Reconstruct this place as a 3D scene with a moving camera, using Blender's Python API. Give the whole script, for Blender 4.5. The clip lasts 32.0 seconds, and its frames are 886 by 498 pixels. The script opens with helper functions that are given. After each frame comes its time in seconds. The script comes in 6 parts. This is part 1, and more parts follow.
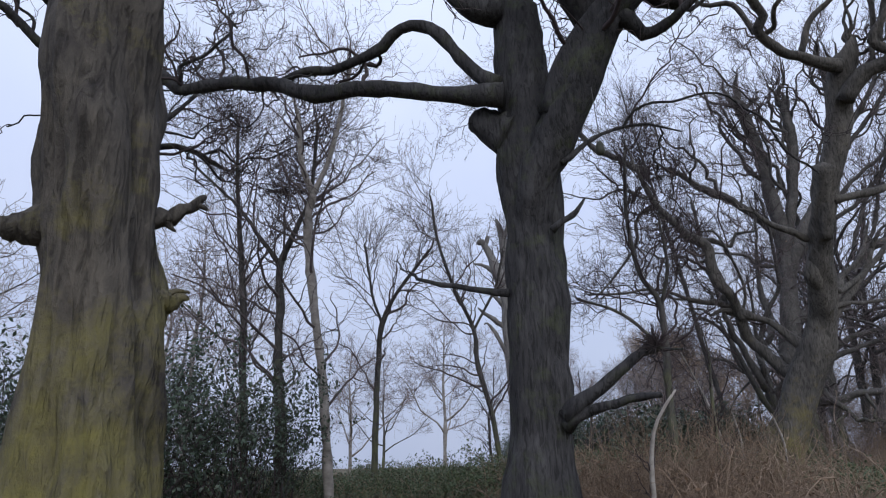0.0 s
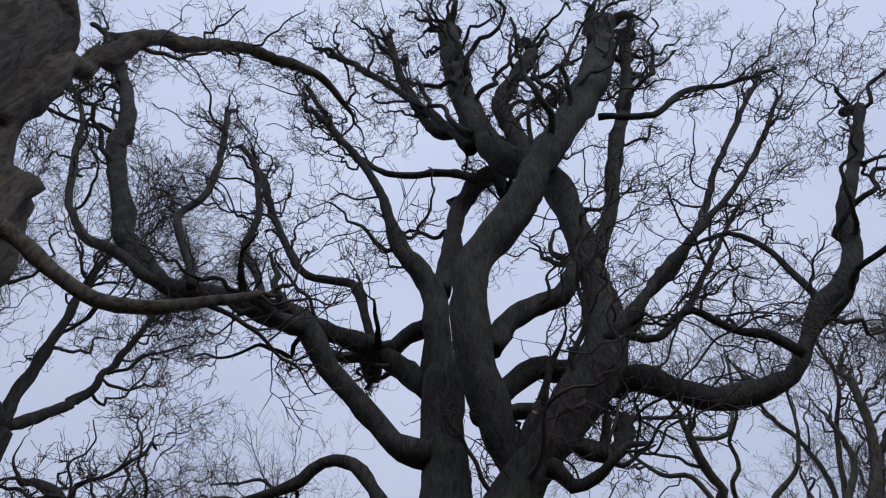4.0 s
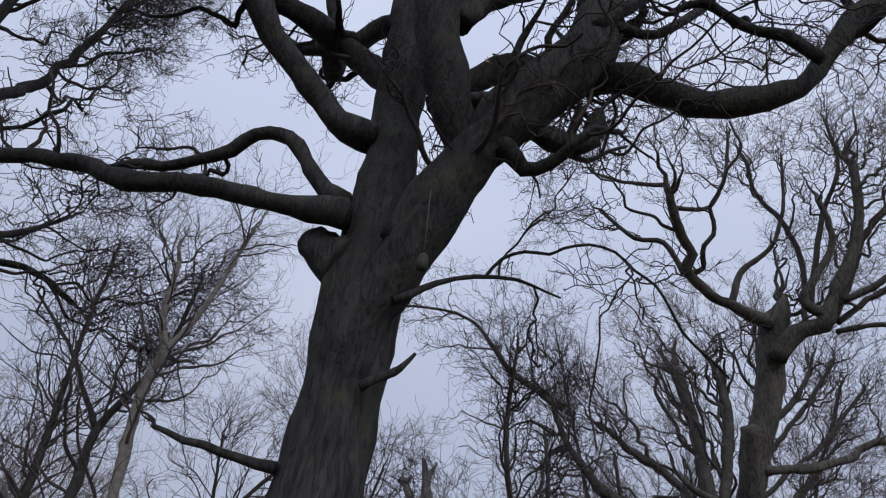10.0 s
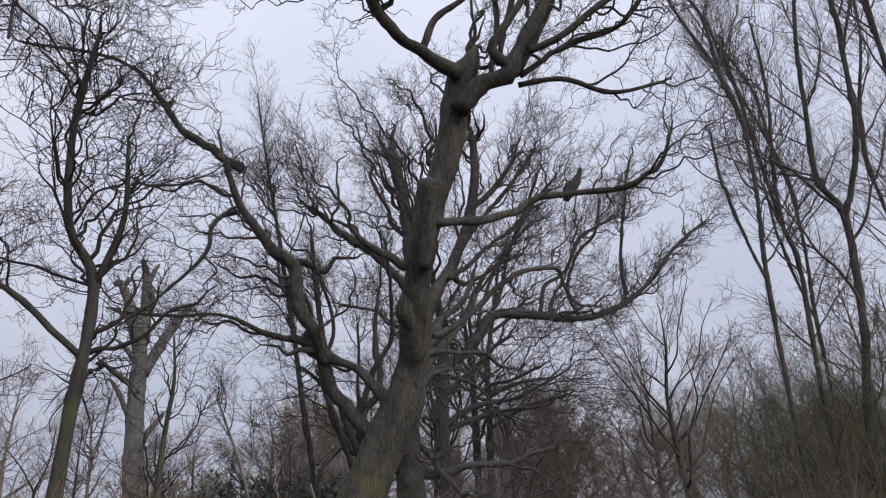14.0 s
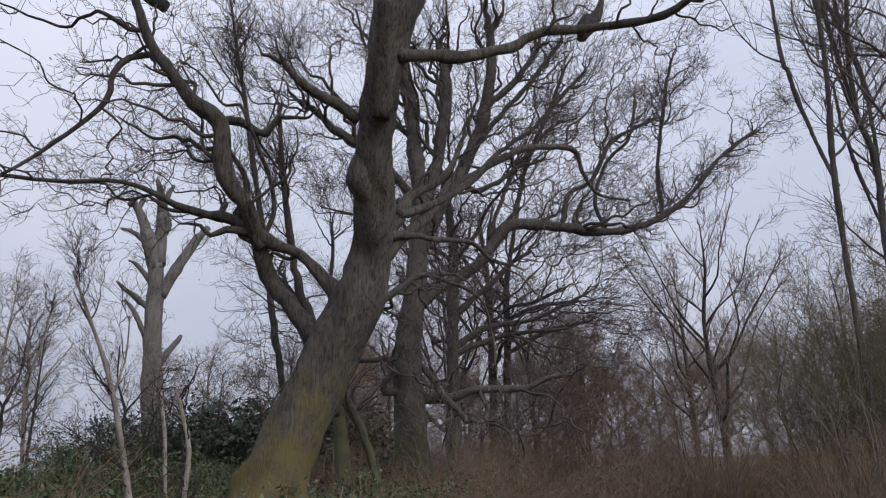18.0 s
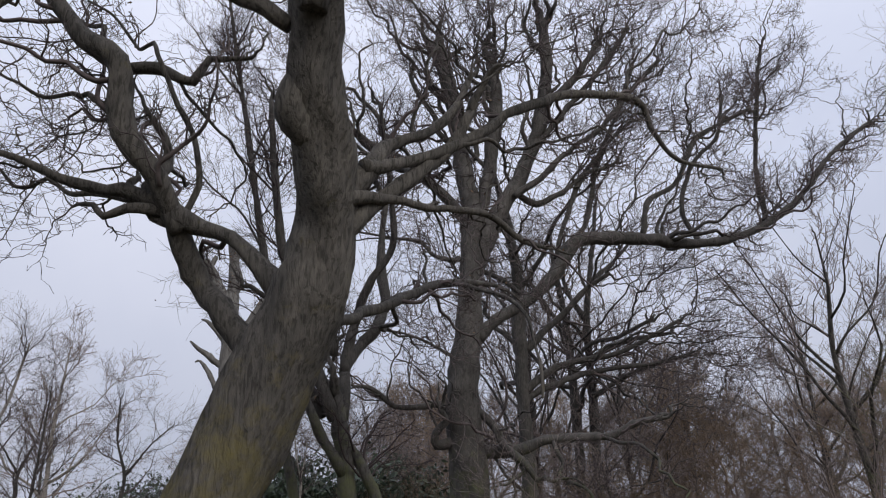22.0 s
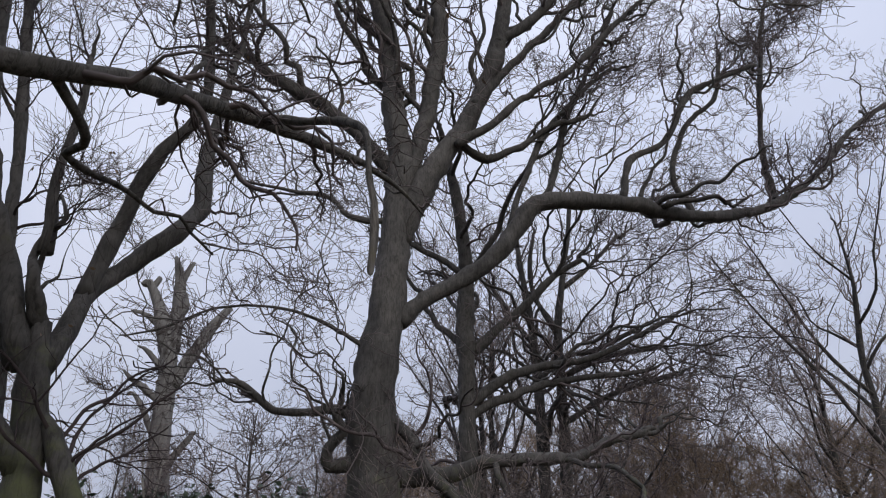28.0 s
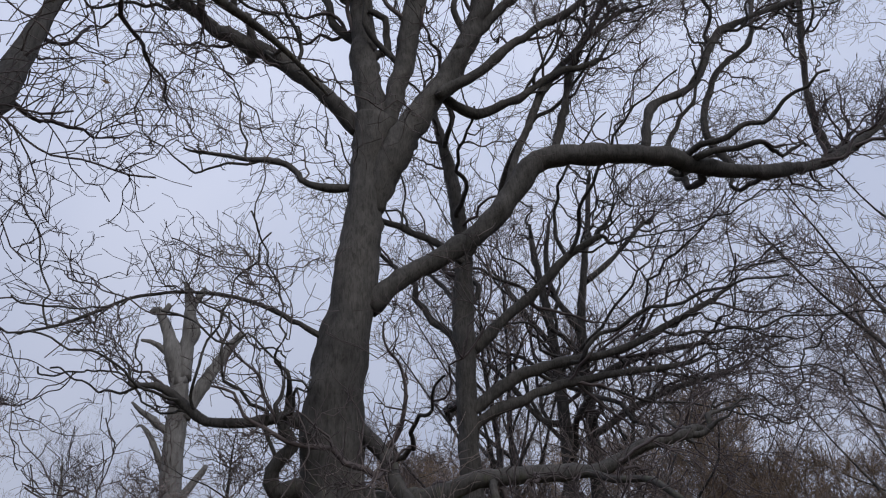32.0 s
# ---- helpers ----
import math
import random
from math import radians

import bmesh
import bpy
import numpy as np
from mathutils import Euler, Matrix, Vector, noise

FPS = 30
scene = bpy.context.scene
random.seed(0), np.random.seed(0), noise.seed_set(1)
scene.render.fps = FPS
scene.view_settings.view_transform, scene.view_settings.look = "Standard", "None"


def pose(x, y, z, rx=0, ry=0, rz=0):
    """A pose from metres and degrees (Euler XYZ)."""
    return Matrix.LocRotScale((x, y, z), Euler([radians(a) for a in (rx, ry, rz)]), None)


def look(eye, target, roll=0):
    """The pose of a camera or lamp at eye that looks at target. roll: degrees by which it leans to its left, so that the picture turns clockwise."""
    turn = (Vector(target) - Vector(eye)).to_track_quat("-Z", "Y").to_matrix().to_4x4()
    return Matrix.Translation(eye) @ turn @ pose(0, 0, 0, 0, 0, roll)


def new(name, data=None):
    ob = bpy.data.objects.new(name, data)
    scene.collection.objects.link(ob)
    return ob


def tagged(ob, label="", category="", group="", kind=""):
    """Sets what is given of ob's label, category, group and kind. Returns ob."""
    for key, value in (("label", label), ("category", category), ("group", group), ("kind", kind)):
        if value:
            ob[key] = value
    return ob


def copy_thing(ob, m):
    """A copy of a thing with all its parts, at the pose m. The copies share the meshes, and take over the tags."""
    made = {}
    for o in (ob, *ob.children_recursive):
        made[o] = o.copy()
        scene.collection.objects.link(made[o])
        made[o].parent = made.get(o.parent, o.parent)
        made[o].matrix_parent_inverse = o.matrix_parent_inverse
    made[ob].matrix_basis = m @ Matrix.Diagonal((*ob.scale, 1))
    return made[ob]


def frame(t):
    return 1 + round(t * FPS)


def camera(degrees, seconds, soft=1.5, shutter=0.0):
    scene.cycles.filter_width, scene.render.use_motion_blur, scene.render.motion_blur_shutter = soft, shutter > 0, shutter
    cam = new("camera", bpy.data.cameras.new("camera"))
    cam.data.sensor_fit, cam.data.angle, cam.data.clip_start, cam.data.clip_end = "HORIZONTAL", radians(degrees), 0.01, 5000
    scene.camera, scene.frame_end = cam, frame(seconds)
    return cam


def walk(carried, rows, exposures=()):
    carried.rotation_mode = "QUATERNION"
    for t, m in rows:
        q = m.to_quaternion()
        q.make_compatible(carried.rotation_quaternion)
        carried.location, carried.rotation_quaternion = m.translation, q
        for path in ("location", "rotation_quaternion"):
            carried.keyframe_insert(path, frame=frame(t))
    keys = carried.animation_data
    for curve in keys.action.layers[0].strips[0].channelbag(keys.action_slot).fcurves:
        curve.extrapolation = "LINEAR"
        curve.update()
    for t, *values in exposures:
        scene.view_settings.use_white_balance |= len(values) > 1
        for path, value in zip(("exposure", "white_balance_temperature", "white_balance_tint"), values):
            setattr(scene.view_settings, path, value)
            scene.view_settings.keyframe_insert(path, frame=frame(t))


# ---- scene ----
cam = camera(66.7, 32.0, soft=1.15)
PATH = [
    (0, (1.413, -0.100, 1.195), (1.246, 1.605, 1.747), -1.1),
    (0.2, (1.466, 0.030, 1.202), (1.304, 1.713, 1.819), -0.3),
    (0.5, (1.535, 0.218, 1.208), (1.399, 1.835, 1.986), 2.4),
    (1, (1.737, 0.283, 1.256), (1.631, 1.775, 2.257), 2.4),
    (1.5, (1.911, 0.411, 1.336), (1.835, 1.830, 2.441), 1.7),
    (2, (2.024, 0.607, 1.380), (1.957, 1.868, 2.661), 2.5),
    (2.5, (2.074, 0.602, 1.386), (2.007, 1.763, 2.759), 2.7),
    (3, (2.127, 0.576, 1.422), (2.057, 1.664, 2.853), 2.8),
    (3.5, (2.182, 0.623, 1.397), (2.101, 1.626, 2.889), 3.1),
    (5.5, (2.186, 0.715, 1.409), (2.086, 1.816, 2.830), 3.5),
    (6, (2.189, 0.683, 1.409), (2.077, 1.814, 2.804), 3.6),
    (6.5, (2.187, 0.752, 1.398), (2.057, 1.932, 2.750), 2.2),
    (7, (2.210, 0.965, 1.386), (2.038, 2.199, 2.685), 3.1),
    (7.5, (2.231, 1.237, 1.415), (2.030, 2.473, 2.706), 4.0),
    (8, (2.272, 1.547, 1.443), (1.874, 2.786, 2.686), 3.3),
    (8.5, (2.276, 1.849, 1.433), (1.781, 3.187, 2.531), 3.8),
    (9, (2.436, 2.103, 1.463), (2.158, 3.395, 2.685), 6.6),
    (9.5, (2.606, 2.266, 1.440), (2.436, 3.518, 2.723), 7.0),
    (10, (2.820, 2.533, 1.363), (2.752, 3.949, 2.472), 8.3),
    (10.5, (3.094, 2.830, 1.371), (3.202, 4.216, 2.513), 9.8),
    (11, (3.392, 3.005, 1.384), (3.614, 4.451, 2.433), 6.0),
    (11.5, (3.612, 3.219, 1.364), (3.989, 4.695, 2.323), 5.6),
    (12, (3.834, 3.532, 1.319), (4.324, 4.986, 2.261), 3.4),
    (12.5, (4.160, 3.780, 1.417), (4.672, 5.265, 2.296), -0.9),
    (13, (4.414, 4.100, 1.427), (4.985, 5.591, 2.257), -1.0),
    (13.5, (4.739, 4.429, 1.352), (5.367, 5.938, 2.105), -2.4),
    (14, (4.993, 4.757, 1.334), (5.623, 6.291, 2.035), -3.2),
    (14.5, (5.253, 5.043, 1.375), (5.884, 6.588, 2.050), -0.5),
    (16.5, (6.225, 6.368, 1.402), (6.783, 7.936, 2.085), -1.2),
    (17, (6.713, 7.252, 1.348), (7.365, 8.829, 1.922), 6.5),
    (17.5, (7.134, 7.650, 1.402), (7.760, 9.249, 1.940), -2.2),
    (18, (7.507, 8.011, 1.335), (8.061, 9.635, 1.880), -1.5),
    (18.5, (7.832, 8.485, 1.391), (8.407, 10.092, 1.965), -1.1),
    (19, (8.183, 8.839, 1.427), (8.712, 10.439, 2.057), -3.4),
    (19.5, (8.594, 9.201, 1.373), (9.114, 10.799, 2.017), 1.3),
    (20, (8.956, 9.535, 1.388), (9.477, 11.125, 2.051), 1.1),
    (20.5, (9.236, 10.066, 1.491), (9.762, 11.658, 2.145), -0.6),
    (21, (9.545, 10.684, 1.500), (10.066, 12.268, 2.179), 0.1),
    (21.5, (9.707, 11.131, 1.549), (10.102, 12.754, 2.220), -6.2),
    (22, (9.909, 11.726, 1.535), (10.226, 13.359, 2.224), -2.2),
    (22.5, (10.220, 12.343, 1.526), (10.577, 13.973, 2.199), 2.4),
    (23, (10.465, 12.774, 1.565), (10.804, 14.408, 2.238), -5.6),
    (23.5, (10.664, 13.354, 1.547), (11.002, 14.974, 2.255), -1.4),
    (24, (10.935, 13.838, 1.578), (11.273, 15.454, 2.293), -1.3),
    (24.5, (11.120, 14.449, 1.607), (11.458, 16.075, 2.300), -2.8),
    (25, (11.380, 14.989, 1.656), (11.776, 16.603, 2.347), -1.1),
    (25.5, (11.656, 15.474, 1.710), (12.028, 17.069, 2.456), -5.7),
    (27.5, (12.726, 17.248, 1.405), (13.054, 18.817, 2.225), 1.4),
    (28, (12.985, 17.690, 1.424), (13.323, 19.258, 2.240), -1.5),
    (28.5, (13.226, 18.113, 1.426), (13.565, 19.689, 2.228), -2.6),
    (29, (13.520, 18.533, 1.483), (13.914, 20.107, 2.262), 0.3),
    (29.5, (13.791, 18.885, 1.524), (14.184, 20.457, 2.307), -3.3),
    (30, (14.031, 19.198, 1.520), (14.425, 20.735, 2.369), 4.1),
    (30.5, (14.220, 19.689, 1.595), (14.483, 21.254, 2.445), -3.7),
    (31, (14.436, 20.087, 1.686), (14.698, 21.642, 2.552), -0.1),
    (31.5, (14.521, 20.561, 1.801), (14.774, 22.127, 2.652), -2.6),
    (32, (14.726, 21.032, 1.800), (14.979, 22.580, 2.683), -2.8),
]
walk(cam, [(t, look(eye, target, roll)) for t, eye, target, roll in PATH],
     exposures=[(0, 0.12, 6200, 10), (1, -0.15, 6400, 10), (2.5, -0.5, 6300, 10), (7.5, -0.5, 6300, 10), (9, -0.42, 6400, 10), (11, -0.4, 6500, 10), (12.5, -0.25, 6700, 10), (14.5, -0.02, 7000, 10),
                (25.5, 0.02, 6950, 10), (28, -0.05, 6800, 10), (32, -0.28, 6600, 10)])

# ---- world: overcast winter sky ----
world = bpy.data.worlds.new("overcast_sky")
scene.world = world
world.use_nodes = True
wn, wl = world.node_tree.nodes, world.node_tree.links
wn.clear()
w_out = wn.new("ShaderNodeOutputWorld")
w_sky = wn.new("ShaderNodeTexSky")
w_sky.sky_type = "NISHITA"
w_sky.sun_disc = False
w_sky.sun_elevation, w_sky.sun_rotation = radians(24), radians(200)
w_sky.air_density, w_sky.dust_density, w_sky.ozone_density = 1.0, 4.0, 2.0
w_bg = wn.new("ShaderNodeBackground")
w_bg.inputs["Strength"].default_value = 0.06
w_cloud = wn.new("ShaderNodeBackground")
w_coord = wn.new("ShaderNodeTexCoord")
w_noise = wn.new("ShaderNodeTexNoise")
w_noise.inputs["Scale"].default_value = 2.2
w_noise.inputs["Detail"].default_value = 5
w_ramp = wn.new("ShaderNodeValToRGB")
w_ramp.color_ramp.elements[0].position, w_ramp.color_ramp.elements[0].color = 0.3, (0.50, 0.56, 0.74, 1)
w_ramp.color_ramp.elements[1].position, w_ramp.color_ramp.elements[1].color = 0.72, (0.62, 0.67, 0.84, 1)
w_add = wn.new("ShaderNodeMixShader")
w_add.inputs[0].default_value = 0.88
wl.new(w_coord.outputs["Generated"], w_noise.inputs["Vector"])
wl.new(w_noise.outputs["Fac"], w_ramp.inputs["Fac"])
w_axes = wn.new("ShaderNodeSeparateXYZ")
w_rise = wn.new("ShaderNodeMapRange")
w_rise.inputs["From Min"].default_value, w_rise.inputs["From Max"].default_value = 0.0, 1.0
w_rise.inputs["To Min"].default_value, w_rise.inputs["To Max"].default_value = 0.9, 1.75
w_rise.clamp = True
wl.new(w_coord.outputs["Generated"], w_axes.inputs["Vector"])
wl.new(w_axes.outputs["Z"], w_rise.inputs["Value"])
wl.new(w_rise.outputs["Result"], w_cloud.inputs["Strength"])
wl.new(w_ramp.outputs["Color"], w_cloud.inputs["Color"])
wl.new(w_sky.outputs["Color"], w_bg.inputs["Color"])
wl.new(w_bg.outputs["Background"], w_add.inputs[1])
wl.new(w_cloud.outputs["Background"], w_add.inputs[2])
wl.new(w_add.outputs["Shader"], w_out.inputs["Surface"])

sun = new("sun", bpy.data.lights.new("sun", "SUN"))
sun.data.energy, sun.data.angle, sun.data.color = 1.5, radians(50), (1.0, 0.96, 0.9)
sun.matrix_world = look((0, 0, 30), (-6, 14, 20))


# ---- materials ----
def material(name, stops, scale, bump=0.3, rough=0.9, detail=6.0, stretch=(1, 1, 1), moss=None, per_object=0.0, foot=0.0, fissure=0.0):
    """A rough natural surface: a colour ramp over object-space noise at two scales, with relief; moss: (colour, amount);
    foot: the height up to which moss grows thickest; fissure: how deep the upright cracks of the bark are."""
    m = bpy.data.materials.new(name)
    m.use_nodes = True
    n, l = m.node_tree.nodes, m.node_tree.links
    b = n["Principled BSDF"]
    b.inputs["Roughness"].default_value = rough
    b.inputs["Specular IOR Level"].default_value = 0.25
    co = n.new("ShaderNodeTexCoord")
    mp = n.new("ShaderNodeMapping")
    mp.inputs["Scale"].default_value = stretch
    l.new(co.outputs["Object"], mp.inputs["Vector"])
    fine, broad = n.new("ShaderNodeTexNoise"), n.new("ShaderNodeTexNoise")
    fine.inputs["Scale"].default_value, fine.inputs["Detail"].default_value, fine.inputs["Roughness"].default_value = scale, detail, 0.7
    broad.inputs["Scale"].default_value, broad.inputs["Detail"].default_value = scale * 0.11, 3
    l.new(mp.outputs["Vector"], fine.inputs["Vector"])
    l.new(co.outputs["Object"], broad.inputs["Vector"])
    mix = n.new("ShaderNodeMath")
    mix.operation = "MULTIPLY_ADD"
    mix.inputs[1].default_value = 0.6
    l.new(fine.outputs["Fac"], mix.inputs[0])
    half = n.new("ShaderNodeMath")
    half.operation = "MULTIPLY"
    half.inputs[1].default_value = 0.4
    l.new(broad.outputs["Fac"], half.inputs[0])
    l.new(half.outputs[0], mix.inputs[2])
    ramp = n.new("ShaderNodeValToRGB")
    ramp.color_ramp.elements[0].position = 0.34
    ramp.color_ramp.elements[1].position = 0.68
    ramp.color_ramp.elements[0].color = (*stops[0], 1)
    ramp.color_ramp.elements[1].color = (*stops[-1], 1)
    for k, c in enumerate(stops[1:-1]):
        e = ramp.color_ramp.elements.new(0.34 + 0.34 * (k + 1) / (len(stops) - 1))
        e.color = (*c, 1)
    l.new(mix.outputs[0], ramp.inputs["Fac"])
    colour = ramp.outputs["Color"]
    crack = None
    if fissure:
        grain = n.new("ShaderNodeMapping")
        grain.inputs["Scale"].default_value = (1, 1, 0.16)
        cells = n.new("ShaderNodeTexNoise")
        cells.inputs["Scale"].default_value, cells.inputs["Detail"].default_value, cells.inputs["Distortion"].default_value = 26, 3, 0.6
        crack = n.new("ShaderNodeMapRange")
        crack.inputs["From Min"].default_value, crack.inputs["From Max"].default_value = 0.36, 0.52
        crack.clamp = True
        tone = n.new("ShaderNodeMapRange")
        tone.inputs["To Min"].default_value, tone.inputs["To Max"].default_value = 1 - fissure, 1.0
        grey = n.new("ShaderNodeMix")
        grey.data_type, grey.blend_type = "RGBA", "MULTIPLY"
        grey.inputs[0].default_value = 1.0
        l.new(co.outputs["Object"], grain.inputs["Vector"])
        l.new(grain.outputs["Vector"], cells.inputs["Vector"])
        l.new(cells.outputs["Fac"], crack.inputs["Value"])
        l.new(crack.outputs["Result"], tone.inputs["Value"])
        l.new(colour, grey.inputs[6])
        l.new(tone.outputs["Result"], grey.inputs[7])
        colour = grey.outputs[2]
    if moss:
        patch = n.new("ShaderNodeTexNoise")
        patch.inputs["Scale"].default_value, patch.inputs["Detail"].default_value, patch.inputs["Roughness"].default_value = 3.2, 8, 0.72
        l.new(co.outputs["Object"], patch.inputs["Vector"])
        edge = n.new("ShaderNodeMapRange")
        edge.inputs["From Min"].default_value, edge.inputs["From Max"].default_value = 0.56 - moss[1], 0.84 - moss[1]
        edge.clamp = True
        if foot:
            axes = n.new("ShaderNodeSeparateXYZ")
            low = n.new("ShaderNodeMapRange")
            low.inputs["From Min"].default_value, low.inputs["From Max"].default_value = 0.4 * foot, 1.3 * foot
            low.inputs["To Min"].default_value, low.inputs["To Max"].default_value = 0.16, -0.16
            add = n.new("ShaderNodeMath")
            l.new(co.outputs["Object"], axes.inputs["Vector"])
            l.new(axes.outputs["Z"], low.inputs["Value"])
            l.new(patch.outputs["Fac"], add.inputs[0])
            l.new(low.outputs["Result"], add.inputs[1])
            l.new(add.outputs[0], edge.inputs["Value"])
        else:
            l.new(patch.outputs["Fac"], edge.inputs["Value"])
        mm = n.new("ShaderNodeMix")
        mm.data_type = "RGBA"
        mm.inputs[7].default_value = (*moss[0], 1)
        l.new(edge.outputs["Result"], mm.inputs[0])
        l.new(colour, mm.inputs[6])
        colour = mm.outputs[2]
    if per_object:
        info = n.new("ShaderNodeObjectInfo")
        vary = n.new("ShaderNodeMapRange")
        vary.inputs["To Min"].default_value, vary.inputs["To Max"].default_value = 1 - per_object, 1 + per_object
        l.new(info.outputs["Random"], vary.inputs["Value"])
        hs = n.new("ShaderNodeHueSaturation")
        l.new(vary.outputs["Result"], hs.inputs["Value"])
        l.new(colour, hs.inputs["Color"])
        colour = hs.outputs["Color"]
    l.new(colour, b.inputs["Base Color"])
    if bump:
        bp = n.new("ShaderNodeBump")
        bp.inputs["Strength"].default_value, bp.inputs["Distance"].default_value = bump, 0.03
        l.new(fine.outputs["Fac"], bp.inputs["Height"])
        if crack:
            deep = n.new("ShaderNodeBump")
            deep.inputs["Strength"].default_value, deep.inputs["Distance"].default_value = fissure, 0.02
            l.new(crack.outputs["Result"], deep.inputs["Height"])
            l.new(bp.outputs["Normal"], deep.inputs["Normal"])
            l.new(deep.outputs["Normal"], b.inputs["Normal"])
        else:
            l.new(bp.outputs["Normal"], b.inputs["Normal"])
    return m


def leafy(name, stops, rough=0.55):
    """Leaves: each island takes its own tone."""
    m = bpy.data.materials.new(name)
    m.use_nodes = True
    n, l = m.node_tree.nodes, m.node_tree.links
    b = n["Principled BSDF"]
    b.inputs["Roughness"].default_value = rough
    geo = n.new("ShaderNodeNewGeometry")
    ramp = n.new("ShaderNodeValToRGB")
    ramp.color_ramp.elements[0].color = (*stops[0], 1)
    ramp.color_ramp.elements[1].color = (*stops[-1], 1)
    for k, c in enumerate(stops[1:-1]):
        e = ramp.color_ramp.elements.new((k + 1) / (len(stops) - 1))
        e.color = (*c, 1)
    l.new(geo.outputs["Random Per Island"], ramp.inputs["Fac"])
    l.new(ramp.outputs["Color"], b.inputs["Base Color"])
    return m


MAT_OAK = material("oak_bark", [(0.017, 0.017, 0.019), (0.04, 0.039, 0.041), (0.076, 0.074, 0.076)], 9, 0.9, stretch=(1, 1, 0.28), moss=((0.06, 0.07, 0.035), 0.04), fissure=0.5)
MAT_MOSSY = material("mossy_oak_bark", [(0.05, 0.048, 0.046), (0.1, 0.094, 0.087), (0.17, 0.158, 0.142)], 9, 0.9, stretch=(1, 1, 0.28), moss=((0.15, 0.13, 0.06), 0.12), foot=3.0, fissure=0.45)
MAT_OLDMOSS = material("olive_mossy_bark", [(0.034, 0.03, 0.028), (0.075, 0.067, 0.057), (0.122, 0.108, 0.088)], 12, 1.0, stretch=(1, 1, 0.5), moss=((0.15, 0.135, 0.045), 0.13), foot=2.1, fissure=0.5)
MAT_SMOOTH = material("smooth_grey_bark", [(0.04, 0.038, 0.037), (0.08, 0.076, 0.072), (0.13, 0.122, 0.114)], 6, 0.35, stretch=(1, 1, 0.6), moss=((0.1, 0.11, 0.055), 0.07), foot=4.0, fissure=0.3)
MAT_DEAD = material("weathered_dead_wood", [(0.06, 0.058, 0.056), (0.13, 0.125, 0.12), (0.2, 0.195, 0.19)], 5, 0.5, stretch=(1, 1, 0.2))
MAT_BIRCH = material("pale_birch_bark", [(0.10, 0.09, 0.08), (0.26, 0.24, 0.22), (0.42, 0.40, 0.37)], 3, 0.3, stretch=(1, 1, 1.5))
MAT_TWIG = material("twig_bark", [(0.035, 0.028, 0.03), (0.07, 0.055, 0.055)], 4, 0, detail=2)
# Twice as pale as twig_bark: a thin veil of haze put into the colour.
MAT_TWIG_MID_HAZE = material("mid_haze_twig_bark", [(0.08, 0.067, 0.069), (0.155, 0.13, 0.128)], 4, 0, detail=2)
# Paled twig bark: the haze of distance is mixed into the base colour.
MAT_TWIG_FAR_HAZE = material("far_haze_twig_bark", [(0.16, 0.132, 0.126), (0.27, 0.225, 0.212)], 2, 0, detail=2, per_object=0.25)
MAT_BROWN_TWIG = material("reddish_thicket_stems", [(0.15, 0.112, 0.084), (0.28, 0.208, 0.15)], 3, 0, detail=2, per_object=0.25)
MAT_OLIVE_TWIG = material("olive_willow_rods", [(0.11, 0.105, 0.07), (0.2, 0.19, 0.125)], 3, 0, detail=2, per_object=0.2)
MAT_GROUND = material("leaf_litter_ground", [(0.04, 0.032, 0.022), (0.10, 0.076, 0.05), (0.095, 0.092, 0.048), (0.17, 0.127, 0.083)], 9, 0.9)
MAT_EVERGREEN = leafy("evergreen_leaves", [(0.02, 0.034, 0.022), (0.045, 0.07, 0.045), (0.075, 0.105, 0.07)], 0.5)
MAT_BRAMBLE = leafy("bramble_leaves", [(0.035, 0.06, 0.028), (0.065, 0.1, 0.045), (0.1, 0.115, 0.05)])
MAT_DRYLEAF = leafy("dry_brown_leaves", [(0.09, 0.055, 0.03), (0.16, 0.10, 0.06), (0.2, 0.14, 0.09)], 0.8)
MAT_STRAW = leafy("dead_grass_blades", [(0.14, 0.11, 0.06), (0.24, 0.19, 0.11), (0.32, 0.27, 0.17)], 0.8)

# ---- mesh helpers ----
rng = np.random.default_rng(19)


def part(name, data, mat, parent=None, label=""):
    ob = new(name, data)
    if mat:
        data.materials.append(mat)
    if parent:
        ob.parent = parent
        ob.matrix_parent_inverse = parent.matrix_world.inverted()
    if label:
        ob["label"] = label
    return ob


def mesh_of(name, verts, quads, smooth=True):
    """A mesh from an array of places and one of quads."""
    me = bpy.data.meshes.new(name)
    me.vertices.add(len(verts))
    me.vertices.foreach_set("co", np.asarray(verts, dtype=np.float32).ravel())
    quads = np.asarray(quads, dtype=np.int32)
    me.loops.add(quads.size)
    me.loops.foreach_set("vertex_index", quads.ravel())
    me.polygons.add(len(quads))
    me.polygons.foreach_set("loop_start", np.arange(0, quads.size, quads.shape[1], dtype=np.int32))
    if smooth:
        me.polygons.foreach_set("use_smooth", np.ones(len(quads), dtype=bool))
    me.update(calc_edges=True)
    return me


def unit(v):
    return v / np.maximum(np.linalg.norm(v, axis=-1, keepdims=True), 1e-9)


